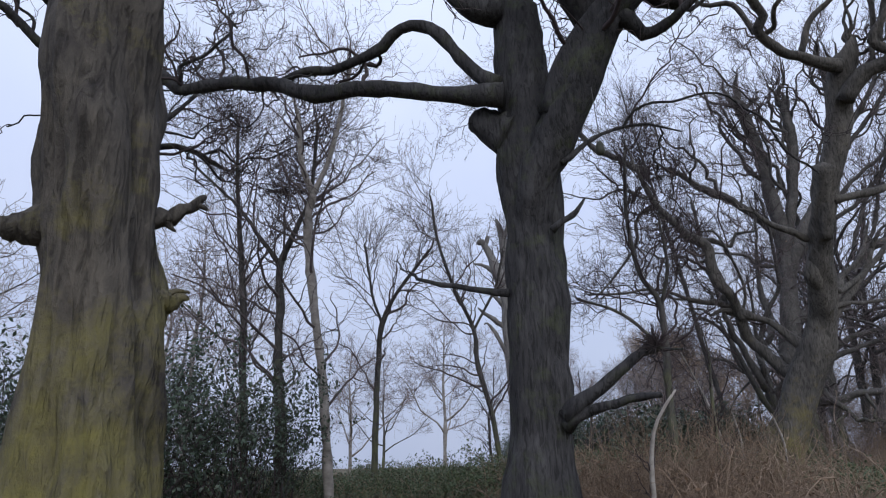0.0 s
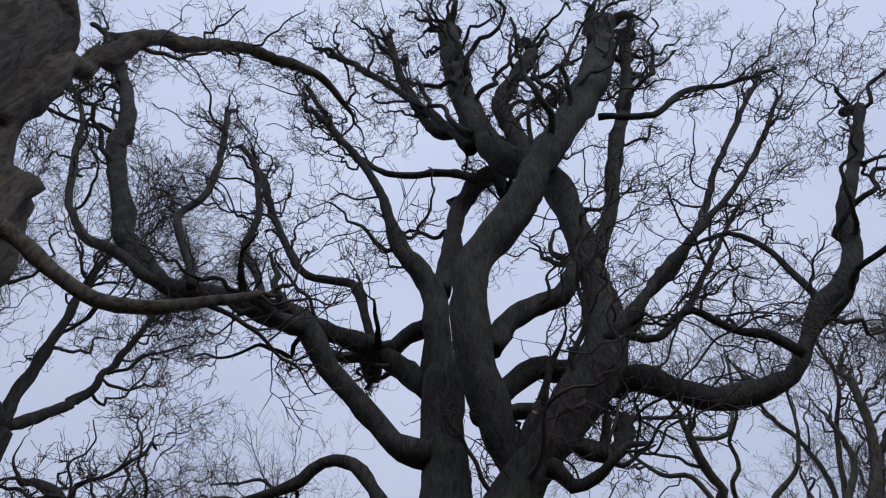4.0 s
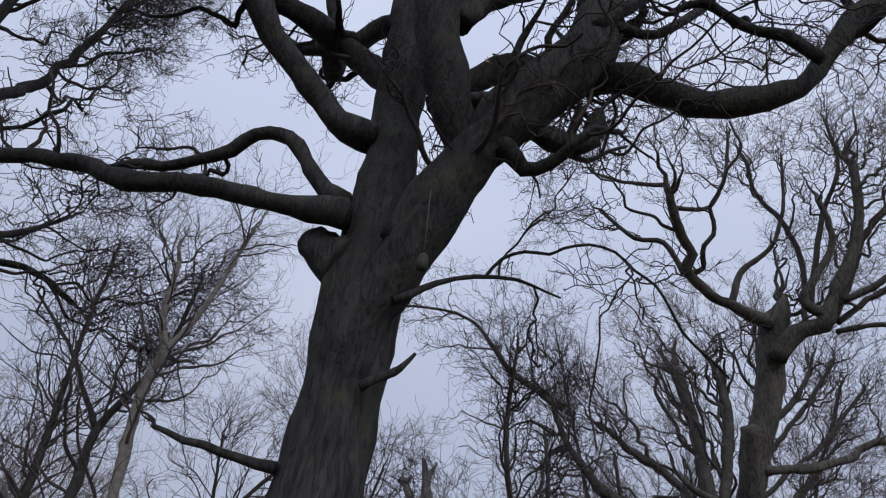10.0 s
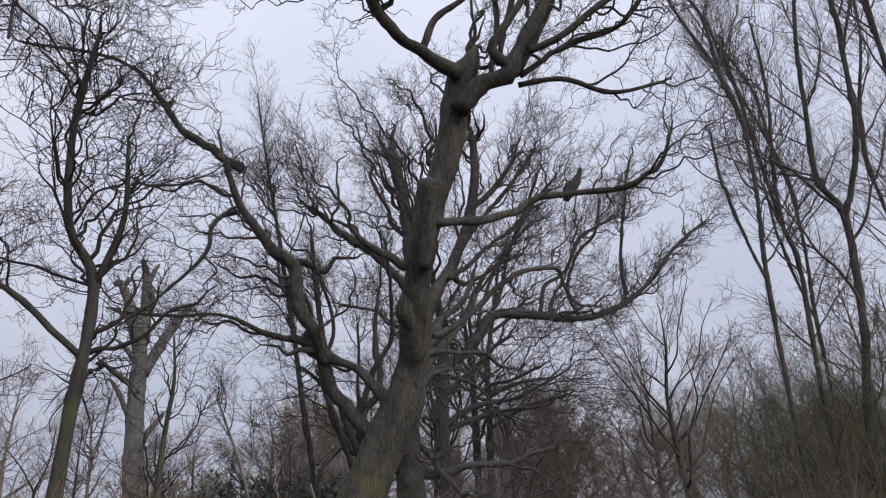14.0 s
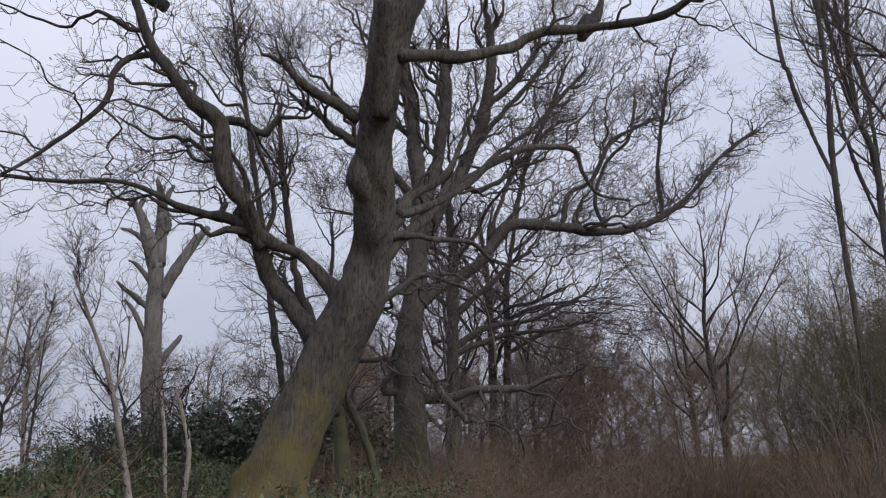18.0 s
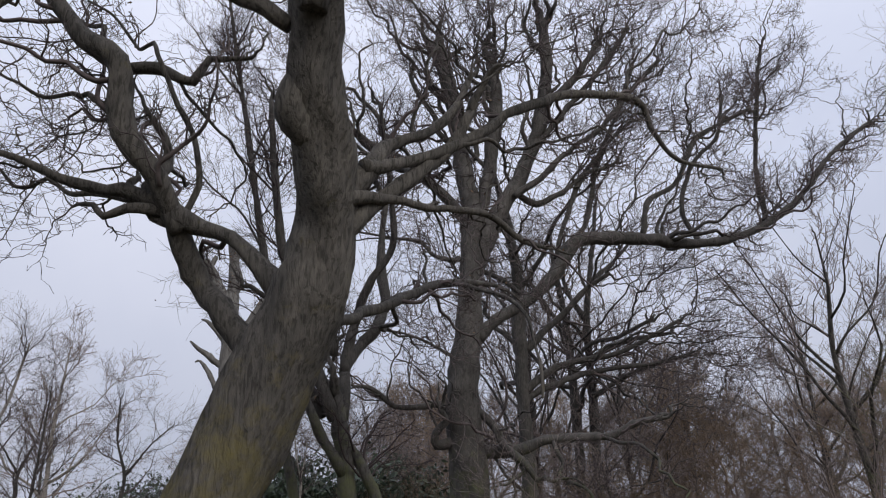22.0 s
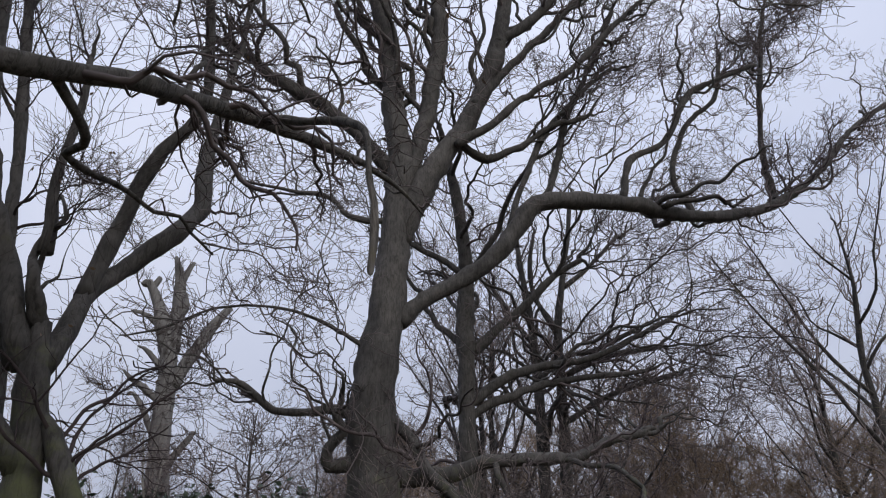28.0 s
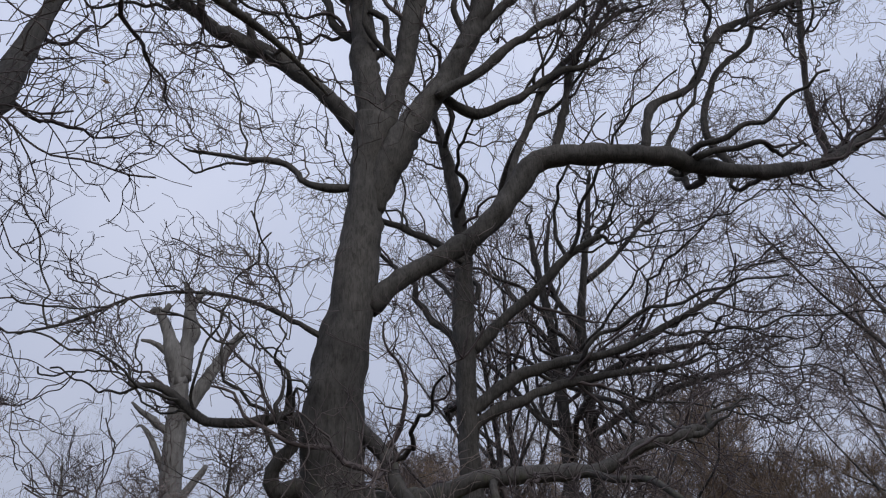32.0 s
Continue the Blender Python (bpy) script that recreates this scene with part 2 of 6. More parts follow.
def spline(ctrl, step):
    """A smooth line through control points of x, y, z and radius (Catmull-Rom), sampled about every step metres."""
    c = np.array(ctrl, dtype=float)
    if len(c) == 2:
        c = np.array([c[0], (c[0] + c[1]) / 2, c[1]])
    e = np.vstack([2 * c[0] - c[1], c, 2 * c[-1] - c[-2]])
    out = []
    for i in range(1, len(e) - 2):
        n = max(2, int(np.linalg.norm(e[i + 1, :3] - e[i, :3]) / step))
        u = np.linspace(0, 1, n, endpoint=False)[:, None]
        out.append(0.5 * (2 * e[i] + (e[i + 1] - e[i - 1]) * u + (2 * e[i - 1] - 5 * e[i] + 4 * e[i + 1] - e[i + 2]) * u**2 + (3 * e[i] - e[i - 1] - 3 * e[i + 1] + e[i + 2]) * u**3))
    out.append(e[-2][None])
    line = np.vstack(out)
    line[:, 3] = np.maximum(line[:, 3], 0.004)
    return line


def tube(name, line, sides, rough=0.05, flare=0.0, seed=0.0):
    """A closed, slightly lumpy tapered tube along a line of x, y, z and radius; flare: root swelling at its foot."""
    p, r = line[:, :3], line[:, 3]
    d = unit(np.gradient(p, axis=0))
    ref = np.array([1.0, 0.13, 0.07])
    verts = []
    side = unit(np.cross(d[0], ref))
    a = np.linspace(0, 2 * math.pi, sides, endpoint=False)
    foot = p[0, 2]
    for i in range(len(p)):
        side = unit(side - d[i] * np.dot(side, d[i]))
        up = np.cross(d[i], side)
        ring = np.empty((sides, 3))
        for k in range(sides):
            way = side * math.cos(a[k]) + up * math.sin(a[k])
            q = p[i] * (1.1 / max(r[i], 0.05)) * 0.35
            lump = noise.noise(Vector((q[0] + way[0] * 1.3 + seed, q[1] + way[1] * 1.3, q[2] * 0.7 + way[2] * 1.3)))
            fine = noise.noise(Vector((way[0] * 4 + seed, way[1] * 4, q[2] * 1.2 + way[2] * 4)))
            ridge = abs(noise.noise(Vector((way[0] * 7 + seed, way[1] * 7 + 3.1, p[i, 2] * 1.1)))) if r[i] > 0.12 else 0.0
            s = r[i] * (1 + rough * (lump * 1.5 + fine * 0.6 - ridge * 0.7))
            if r[i] > 0.1:
                q = p[i] + way * r[i]
                s += 0.05 * rough * 5 * noise.noise(Vector((q[0] * 3 + seed, q[1] * 3, q[2] * 1.8))) + 0.022 * rough * 5 * noise.noise(Vector((q[0] * 8, q[1] * 8 + seed, q[2] * 4)))
            if flare:
                h = p[i, 2] - foot
                s *= 1 + flare * math.exp(-h / (2.2 * r[0])) * (1 + 0.5 * math.sin(5 * a[k] + seed))
            ring[k] = p[i] + way * s
        verts.append(ring)
    n = len(p)
    base = np.arange(n - 1)[:, None] * sides + np.arange(sides)[None]
    nxt = np.arange(n - 1)[:, None] * sides + (np.arange(sides)[None] + 1) % sides
    quads = np.stack([base, nxt, nxt + sides, base + sides], -1).reshape(-1, 4)
    v = np.vstack(verts + [p[:1], p[-1:] + d[-1:] * r[-1] * 0.5])
    k = np.arange(sides)
    low = np.stack([(k + 1) % sides, k, np.full(sides, n * sides), np.full(sides, n * sides)], -1)
    top = np.stack([(n - 1) * sides + k, (n - 1) * sides + (k + 1) % sides, np.full(sides, n * sides + 1), np.full(sides, n * sides + 1)], -1)
    me = bpy.data.meshes.new(name)
    me.from_pydata(v.tolist(), [], quads.tolist() + low[:, :3].tolist() + top[:, :3].tolist())
    me.polygons.foreach_set("use_smooth", np.ones(len(me.polygons), dtype=bool))
    return me


def strands(name, pos, rad, sides=3):
    """One mesh of many thin tapered strands: pos is (count, points, 3), rad (count, points)."""
    c, k = pos.shape[:2]
    d = unit(np.gradient(pos, axis=1))
    side = unit(np.cross(d, np.array([0.31, 0.83, 0.46])))
    up = np.cross(d, side)
    a = np.arange(sides) * 2 * math.pi / sides
    ring = pos[:, :, None] + rad[:, :, None, None] * (side[:, :, None] * np.cos(a)[None, None, :, None] + up[:, :, None] * np.sin(a)[None, None, :, None])
    b = (np.arange(c)[:, None, None] * k + np.arange(k - 1)[None, :, None]) * sides
    s, t = np.arange(sides)[None, None], (np.arange(sides)[None, None] + 1) % sides
    quads = np.stack([b + s, b + t, b + sides + t, b + sides + s], -1).reshape(-1, 4)
    return ring.reshape(-1, 3), quads


def smoothed(pos, rad):
    """The same strands with one more point between each two, on a smooth curve, and a stronger taper."""
    e = np.concatenate([2 * pos[:, :1] - pos[:, 1:2], pos, 2 * pos[:, -1:] - pos[:, -2:-1]], 1)
    mid = (9 * (e[:, 1:-2] + e[:, 2:-1]) - e[:, :-3] - e[:, 3:]) / 16
    c, k = rad.shape
    p, r = np.empty((c, 2 * k - 1, 3)), np.empty((c, 2 * k - 1))
    p[:, ::2], p[:, 1::2] = pos, mid
    r[:, ::2], r[:, 1::2] = rad, (rad[:, 1:] + rad[:, :-1]) / 2
    return p, r


def merged(name, bits):
    """One mesh out of several (verts, quads)."""
    v, q, at = [], [], 0
    for verts, quads in bits:
        v.append(verts)
        q.append(quads + at)
        at += len(verts)
    return mesh_of(name, np.vstack(v), np.vstack(q))


def sprout(pos, rad, count, length, steps, gnarl, lift, spread=0.85, near=0.15, thin=0.55, floor_r=0.0025, reach=0.0, cap=0.008, centre=None, pull=0.0):
    """Grow count side shoots from the strands given by pos (count, points, 3) and rad: each zigzags about a heading that bends up by lift
    and away from the tree's centre by pull. Returns their pos and rad."""
    c, k = pos.shape[:2]
    seg = np.linalg.norm(np.diff(pos, axis=1), axis=2).sum(1)
    who = rng.choice(c, count, p=seg / seg.sum())
    t = near + (1 - near) * rng.random(count) ** 0.68
    f = t * (k - 1)
    i = np.minimum(f.astype(int), k - 2)
    u = (f - i)[:, None]
    at = pos[who, i] * (1 - u) + pos[who, i + 1] * u
    ahead = unit(pos[who, i + 1] - pos[who, i])
    r0 = rad[who, i] * (1 - u[:, 0]) + rad[who, i + 1] * u[:, 0]
    away = np.zeros((count, 3))
    if centre is not None:
        away = unit((at - centre) * np.array([1, 1, 0.35]))
    out = unit(rng.normal(size=(count, 3)) + away * pull * 4)
    out = unit(out - ahead * (out * ahead).sum(1, keepdims=True))
    out[:, 2] += lift * 1.5
    way = unit(ahead * (1 - spread * 0.6) + out * spread)
    size = length * (0.45 + 0.9 * rng.random(count)) * (1.1 - 0.5 * t) + reach * r0
    r = np.clip(r0 * thin * (0.6 + 0.5 * rng.random(count)), np.minimum(floor_r, np.maximum(0.8 * r0, 0.004)), size * cap + floor_r)
    line = [at]
    for s in range(steps):
        way = unit(way + rng.normal(size=(count, 3)) * gnarl * 0.45 + np.array([0, 0, lift * 0.35]) + away * pull * 0.5)
        at = at + unit(way + rng.normal(size=(count, 3)) * gnarl * 0.85) * (size / steps)[:, None]
        line.append(at)
    taper = np.linspace(1, 0.28, steps + 1)[None] ** 0.9
    return np.stack(line, 1), np.maximum(r[:, None] * taper, floor_r * 0.6)


def resample(line, k):
    """A line of x, y, z, radius as k evenly spaced points."""
    s = np.r_[0, np.cumsum(np.linalg.norm(np.diff(line[:, :3], axis=0), axis=1))]
    u = np.linspace(0, s[-1], k)
    return np.stack([np.interp(u, s, line[:, j]) for j in range(4)], 1)


def crown(lines, counts, lengths, gnarl=0.32, lift=0.12, near=0.25, floor_r=0.0035, boughs=0, pull=0.15):
    """Boughs and three orders of shoots on the given limbs, as strand bits."""
    k = 14
    rs = np.stack([resample(np.asarray(l), k) for l in lines])
    p0, r0 = rs[:, :, :3], rs[:, :, 3]
    centre = np.array([*np.median(p0[:, 0, :2], axis=0), 0.6 * p0[:, :, 2].mean()])
    hold = dict(centre=centre, pull=pull)
    pb = None
    if boughs:
        pb, rb = sprout(p0, r0, boughs, lengths[0] * 1.5, 13, gnarl * 0.95, lift * 1.2, 0.8, near, 0.5, floor_r * 3, reach=6.0, cap=0.014, **hold)
        p0 = np.concatenate([p0, pb])
        r0 = np.concatenate([r0, rb])
    p1, r1 = sprout(p0, r0, counts[0], lengths[0], 10, gnarl, lift, 0.8, near, 0.5, floor_r * 2.0, reach=2.5, cap=0.012, **hold)
    p2, r2 = sprout(p1, r1, counts[1], lengths[1], 6, gnarl * 1.1, lift, 0.85, 0.12, 0.6, floor_r * 1.35, centre=centre, pull=pull * 0.6)
    p3, r3 = sprout(p2, r2, counts[2], lengths[2], 3, gnarl * 1.1, lift, 0.85, 0.1, 0.7, floor_r)
    return (p1, r1), (p2, r2), (p3, r3), ((pb, rb) if boughs else None)


def kinked(line, seed, much=0.3):
    """Gnarl a limb: small sideways kinks and swellings along its length."""
    g = np.random.default_rng(seed)
    s = np.r_[0, np.cumsum(np.linalg.norm(np.diff(line[:, :3], axis=0), axis=1))]
    r = float(np.median(line[:, 3]))
    n = max(3, int(s[-1] / max(5.5 * r, 0.22)))
    u = np.sort(g.random(n)) * s[-1]
    push = np.stack([np.interp(s, u, g.normal(size=n)) for _ in range(3)], 1)
    ease = np.minimum(1, np.minimum(s, s[-1] - s) / max(4 * r, 0.1))
    out = line.copy()
    out[:, :3] += push * (np.minimum(line[:, 3], 0.14) * much * ease)[:, None]
    out[:, 3] *= 1 + 0.10 * np.interp(s, np.sort(g.random(n)) * s[-1], g.normal(size=n)).clip(-1.2, 1.6) * ease
    return out


def run_out(line, seed, count=1):
    """Thinning continuations of a limb past its last control point, each a line of its own."""
    g = np.random.default_rng(seed)
    end, r = line[-1, :3], line[-1, 3]
    out = []
    for j in range(count):
        way = unit(line[-1, :3] - line[-4, :3]) if len(line) > 4 else unit(line[-1, :3] - line[0, :3])
        if j:
            way = unit(way + g.normal(size=3) * 0.6)
        long = float(np.clip(26 * r, 0.5, 3.4)) * (1 if j == 0 else 0.75)
        p, pts = end - way * r * 0.5, [np.r_[end - way * r * 0.5, r * (0.97 if j == 0 else 0.7)]]
        for k in range(9):
            way = unit(way + g.normal(size=3) * 0.2 + np.array([0, 0, 0.1]))
            p = p + unit(way + g.normal(size=3) * 0.32) * long / 9
            pts.append(np.r_[p, max(r * (1 - (k + 1) / 9.4) ** 1.6 * (0.97 if j == 0 else 0.7), 0.005)])
        out.append(np.array(pts))
    return out


def planted(line, drop=0.3):
    """The line of a trunk carried down into the ground along its own lean."""
    a, b = np.array(line[0], float), np.array(line[1], float)
    if a[2] > -drop:
        d = unit(a[:3] - b[:3])
        d = unit(d + np.array([0, 0, -0.6]))
        gap = (a[2] + drop) / max(-d[2], 0.3)
        foot = np.r_[a[:3] + d * gap, a[3] * (1.06 + 0.03 * gap)]
        mid = (foot + a) / 2
        return [tuple(foot), tuple(mid)] + [tuple(p) for p in line]
    return list(line)


def tree(name, label, pieces, bark, counts, lengths, twig_mat=None, gnarl=0.32, lift=0.12, floor_r=0.0035, flare=0.35, category="tree", group="", sides=18, step=0.16, bare=0, near=0.25, whole=True, boughs=0, kink=0.3, rough=0.14, pull=0.15):
    """A tree from its pieces (part name, control points): trunk, limbs, stubs, and grown branches and twigs."""
    lines = []
    for k, (what, ctrl) in enumerate(pieces):
        lines.append((what, spline(planted(ctrl) if what == "trunk" else ctrl, step)))
    if whole:
        for k, (what, line) in enumerate(list(lines)):
            if what in ("limb", "trunk") and 0.016 < line[-1, 3] < (9 if what == "limb" else 0.12):
                for j, more in enumerate(run_out(line, k + 17, 3 if line[-1, 3] > 0.07 else 2)):
                    lines.append(("limb", spline(more, step)))
    lines = [(what, line if what == "burl" else kinked(line, k + 5, kink * (0.4 if what == "trunk" else 1))) for k, (what, line) in enumerate(lines)]
    foot = lines[0][1][0]
    root = new(name)
    root.location = (foot[0], foot[1], 0)
    bpy.context.view_layer.update()
    tagged(root, label, category, group)
    for k, (what, line) in enumerate(lines):
        thick = line[:, 3].max()
        n = sides if what == "trunk" else int(np.clip(6 + thick * 40, 6, sides - 2))
        part(what, tube(what, line, n, 0.3 if what == "stub" else rough if thick > 0.08 else 0.09, flare if what == "trunk" else 0, k * 3.7), bark, root)
    grown = [l for w, l in lines[bare:] if w in ("limb", "trunk")]
    if sum(counts):
        l1, l2, l3, lb = crown(grown, counts, lengths, gnarl, lift, near, floor_r, boughs, pull)
        if lb:
            part("bough", merged("bough", [strands("b", *smoothed(*lb), sides=6)]), bark, root)["kind"] = "stuff"
        work = part("branchwork", merged("branchwork", [strands("b", *smoothed(*l1), sides=4), strands("b", *l2, sides=3)]), twig_mat or MAT_TWIG, root)
        work["kind"] = "stuff"
        part("twig_spray", merged("twig_spray", [strands("t", *l3)]), twig_mat or MAT_TWIG, work)["kind"] = "stuff"
        return root, (l1, l2, l3)
    return root, None


# ---- ground ----
def ground_sheet():
    n = 120
    s = np.linspace(-1, 1, n)
    g = np.sign(s) * (np.abs(s) ** 2.6) * 900
    x, y = np.meshgrid(g + 8, g + 16)
    d = np.hypot(x - 8, y - 12)
    z = 0.10 * np.sin(x * 0.7 + 1.3) * np.cos(y * 0.55) + 0.06 * np.sin(x * 1.9 + y * 1.4)
    z = z * np.clip(d / 3, 0.3, 1) - 0.05
    v = np.stack([x, y, z], -1).reshape(-1, 3)
    i = (np.arange(n - 1)[:, None] * n + np.arange(n - 1)[None]).ravel()
    return mesh_of("ground", v, np.stack([i, i + 1, i + n + 1, i + n], -1))


tagged(part("ground", ground_sheet(), MAT_GROUND), "woodland floor of brown leaf litter and dead grass", "ground", kind="structure")

# ---- trees along the walk ----
oak1_pieces = [
    ("trunk", [(1.70, 8.40, 1.17, 0.43), (1.72, 8.40, 1.93, 0.43), (1.75, 8.40, 2.74, 0.45), (1.77, 8.40, 3.47, 0.44), (1.78, 8.40, 4.23, 0.42), (1.79, 8.40, 5.05, 0.46), (1.78, 8.40, 5.82, 0.42), (1.80, 8.40, 6.74, 0.33), (1.82, 8.39, 7.62, 0.23)]),
    ("limb", [(1.70, 8.31, 3.89, 0.22), (1.84, 8.12, 4.57, 0.25), (2.05, 7.94, 5.18, 0.26), (2.30, 7.76, 5.73, 0.25), (2.57, 7.6, 6.20, 0.23), (2.92, 7.45, 6.70, 0.2)]),
    ("limb", [(1.77, 8.32, 5.50, 0.28), (1.75, 8.38, 5.98, 0.33), (1.73, 8.46, 6.69, 0.34), (1.72, 8.57, 7.72, 0.36), (1.67, 8.59, 8.87, 0.33), (1.57, 8.44, 10.06, 0.27), (1.43, 8.32, 11.17, 0.23), (1.20, 8.26, 11.71, 0.2), (0.78, 8.18, 12.36, 0.18), (0.53, 8.04, 13.08, 0.14), (0.18, 7.85, 14.15, 0.11), (-0.59, 7.59, 15.55, 0.09), (-1.94, 7.25, 17.42, 0.07)]),
    ("limb", [(1.49, 8.90, 11.91, 0.2), (1.68, 8.96, 13.57, 0.22), (1.78, 9.00, 15.04, 0.23), (2.19, 9.04, 16.59, 0.24), (2.70, 9.07, 17.22, 0.19), (2.88, 9.10, 16.23, 0.11)]),
    ("limb", [(2.12, 7.88, 5.52, 0.22), (2.29, 7.76, 5.96, 0.25), (2.54, 7.66, 6.37, 0.26), (2.9, 7.53, 6.87, 0.28), (3.36, 7.38, 7.51, 0.33), (3.90, 7.36, 8.34, 0.34), (4.16, 7.46, 9.45, 0.29), (4.21, 7.57, 10.94, 0.27), (4.07, 7.68, 12.58, 0.28), (3.88, 7.75, 13.79, 0.33), (3.49, 7.79, 14.88, 0.37), (2.84, 7.83, 15.68, 0.39), (2.34, 7.87, 17.16, 0.35), (1.99, 7.90, 19.06, 0.34), (1.63, 7.95, 21.78, 0.36), (1.25, 8.00, 26.52, 0.36)]),
    ("limb", [(2.74, 7.75, 6.41, 0.12), (2.58, 7.54, 6.89, 0.19), (2.37, 7.31, 7.45, 0.23), (2.19, 7.09, 8.08, 0.25), (2.12, 6.92, 8.97, 0.25), (2.22, 6.90, 10.06, 0.26), (2.65, 6.88, 11.00, 0.3), (3.10, 6.86, 12.07, 0.3), (3.45, 6.88, 13.38, 0.31), (4.08, 6.99, 15.12, 0.35), (4.85, 7.10, 17.21, 0.42), (5.64, 7.21, 19.75, 0.44), (6.50, 7.33, 24.16, 0.45)]),
    ("limb", [(4.02, 7.76, 8.35, 0.2), (4.52, 7.65, 8.30, 0.18), (4.98, 7.54, 8.02, 0.16), (5.35, 7.44, 7.76, 0.15), (5.76, 7.34, 7.77, 0.15), (6.30, 7.22, 7.95, 0.13), (6.66, 7.12, 8.40, 0.13), (7.17, 7.01, 9.10, 0.14), (7.66, 6.92, 9.51, 0.16), (8.02, 6.85, 10.12, 0.15), (8.31, 6.76, 10.95, 0.15), (8.73, 6.68, 11.88, 0.13), (9.39, 6.58, 13.14, 0.12), (10.24, 6.47, 14.90, 0.11)]),
    ("limb", [(6.43, 6.88, 7.98, 0.07), (6.12, 6.88, 8.31, 0.08), (5.65, 6.88, 8.48, 0.06), (5.22, 6.87, 8.85, 0.06), (4.85, 6.87, 8.61, 0.039)]),
    ("limb", [(7.23, 7.07, 9.31, 0.06), (7.11, 7.07, 10.09, 0.06), (6.94, 7.07, 10.71, 0.05), (6.48, 7.06, 11.14, 0.043), (5.84, 7.06, 10.81, 0.028)]),
    ("limb", [(2.18, 8.10, 7.96, 0.16), (2.79, 8.15, 8.68, 0.18), (3.26, 8.18, 9.05, 0.18), (3.79, 8.21, 9.10, 0.16)]),
    ("limb", [(2.40, 7.20, 8.43, 0.16), (2.71, 7.26, 9.10, 0.17), (3.22, 7.31, 9.63, 0.16), (3.66, 7.36, 10.04, 0.14), (3.88, 7.40, 10.71, 0.12)]),
    ("limb", [(2.35, 7.92, 7.91, 0.1), (2.91, 7.93, 7.96, 0.1), (3.39, 7.93, 8.00, 0.09)]),
    ("limb", [(1.49, 8.36, 7.55, 0.21), (1.13, 8.28, 7.59, 0.2), (0.69, 8.15, 8.00, 0.19), (0.13, 7.99, 8.55, 0.18), (-0.31, 7.86, 9.17, 0.19), (-0.60, 7.77, 9.62, 0.21), (-1.15, 7.69, 9.82, 0.24), (-1.83, 7.65, 10.24, 0.18), (-2.54, 7.61, 10.35, 0.17), (-3.20, 7.57, 10.56, 0.17), (-3.85, 7.54, 11.21, 0.19), (-4.62, 7.50, 12.21, 0.19), (-5.38, 7.37, 13.80, 0.19), (-6.15, 7.24, 15.75, 0.2), (-6.88, 7.12, 17.86, 0.19), (-8.02, 7.02, 20.13, 0.19), (-9.65, 6.90, 22.98, 0.16)]),
    ("limb", [(-2.29, 6.98, 9.68, 0.08), (-2.54, 6.97, 10.30, 0.08), (-2.98, 6.97, 11.15, 0.08), (-3.27, 6.97, 11.92, 0.08), (-3.03, 6.97, 12.64, 0.07), (-3.21, 6.97, 14.18, 0.07), (-3.77, 6.96, 16.54, 0.07)]),
    ("limb", [(-1.10, 7.08, 9.36, 0.06), (-1.37, 7.08, 10.09, 0.07), (-1.77, 7.07, 10.91, 0.07), (-1.85, 7.07, 12.03, 0.06), (-2.35, 7.07, 13.82, 0.08), (-2.94, 7.06, 14.88, 0.05)]),
    ("limb", [(1.43, 8.90, 9.29, 0.22), (0.99, 9.14, 9.87, 0.21), (0.44, 9.10, 10.35, 0.2), (0.06, 8.42, 9.98, 0.18), (-0.32, 7.98, 9.71, 0.17), (-0.67, 7.62, 9.59, 0.18)]),
    ("stub", [(0.03, 9.61, 11.13, 0.2), (0.15, 9.66, 10.70, 0.19), (0.27, 9.70, 10.36, 0.14)]),
    ("limb", [(1.36, 8.90, 11.05, 0.18), (0.93, 9.08, 10.78, 0.18), (0.52, 9.25, 10.51, 0.16)]),
    ("limb", [(1.48, 8.00, 5.98, 0.19), (1.05, 8.08, 6.06, 0.15), (0.60, 8.15, 6.18, 0.12), (-0.01, 8.25, 6.26, 0.12), (-0.64, 8.35, 6.35, 0.13), (-1.27, 8.45, 6.35, 0.13), (-1.61, 8.51, 6.52, 0.11), (-1.99, 8.57, 6.78, 0.11), (-2.55, 8.66, 6.88, 0.1), (-3.22, 8.76, 7.00, 0.1), (-3.71, 8.83, 7.09, 0.11), (-3.99, 8.87, 7.37, 0.09), (-4.45, 8.93, 7.52, 0.06)]),
    ("limb", [(1.40, 8.00, 6.13, 0.14), (1.13, 8.09, 6.39, 0.1), (0.90, 8.18, 6.75, 0.09), (0.64, 8.29, 7.25, 0.09), (0.32, 8.37, 7.48, 0.08), (-0.02, 8.45, 7.47, 0.07), (-0.33, 8.55, 7.25, 0.08), (-0.73, 8.66, 7.14, 0.07), (-1.16, 8.77, 7.08, 0.07), (-1.54, 8.85, 7.17, 0.07), (-1.96, 8.96, 7.09, 0.041)]),
    ("limb", [(4.03, 7.13, 8.56, 0.08), (4.54, 7.15, 9.20, 0.08), (5.05, 7.16, 10.04, 0.08), (5.86, 7.19, 11.18, 0.07), (6.98, 7.21, 12.71, 0.06), (8.31, 7.25, 14.84, 0.06), (9.76, 7.28, 17.59, 0.048)]),
    ("limb", [(4.30, 7.49, 10.99, 0.12), (4.72, 7.54, 12.34, 0.14), (5.24, 7.61, 14.44, 0.16), (5.78, 7.66, 16.80, 0.18), (6.47, 7.72, 19.81, 0.19), (7.51, 7.79, 25.01, 0.19)]),
    ("limb", [(5.15, 7.23, 16.50, 0.09), (6.46, 7.24, 16.59, 0.09), (7.61, 7.25, 18.09, 0.08), (8.86, 7.27, 18.58, 0.07), (10.29, 7.28, 19.50, 0.05)]),
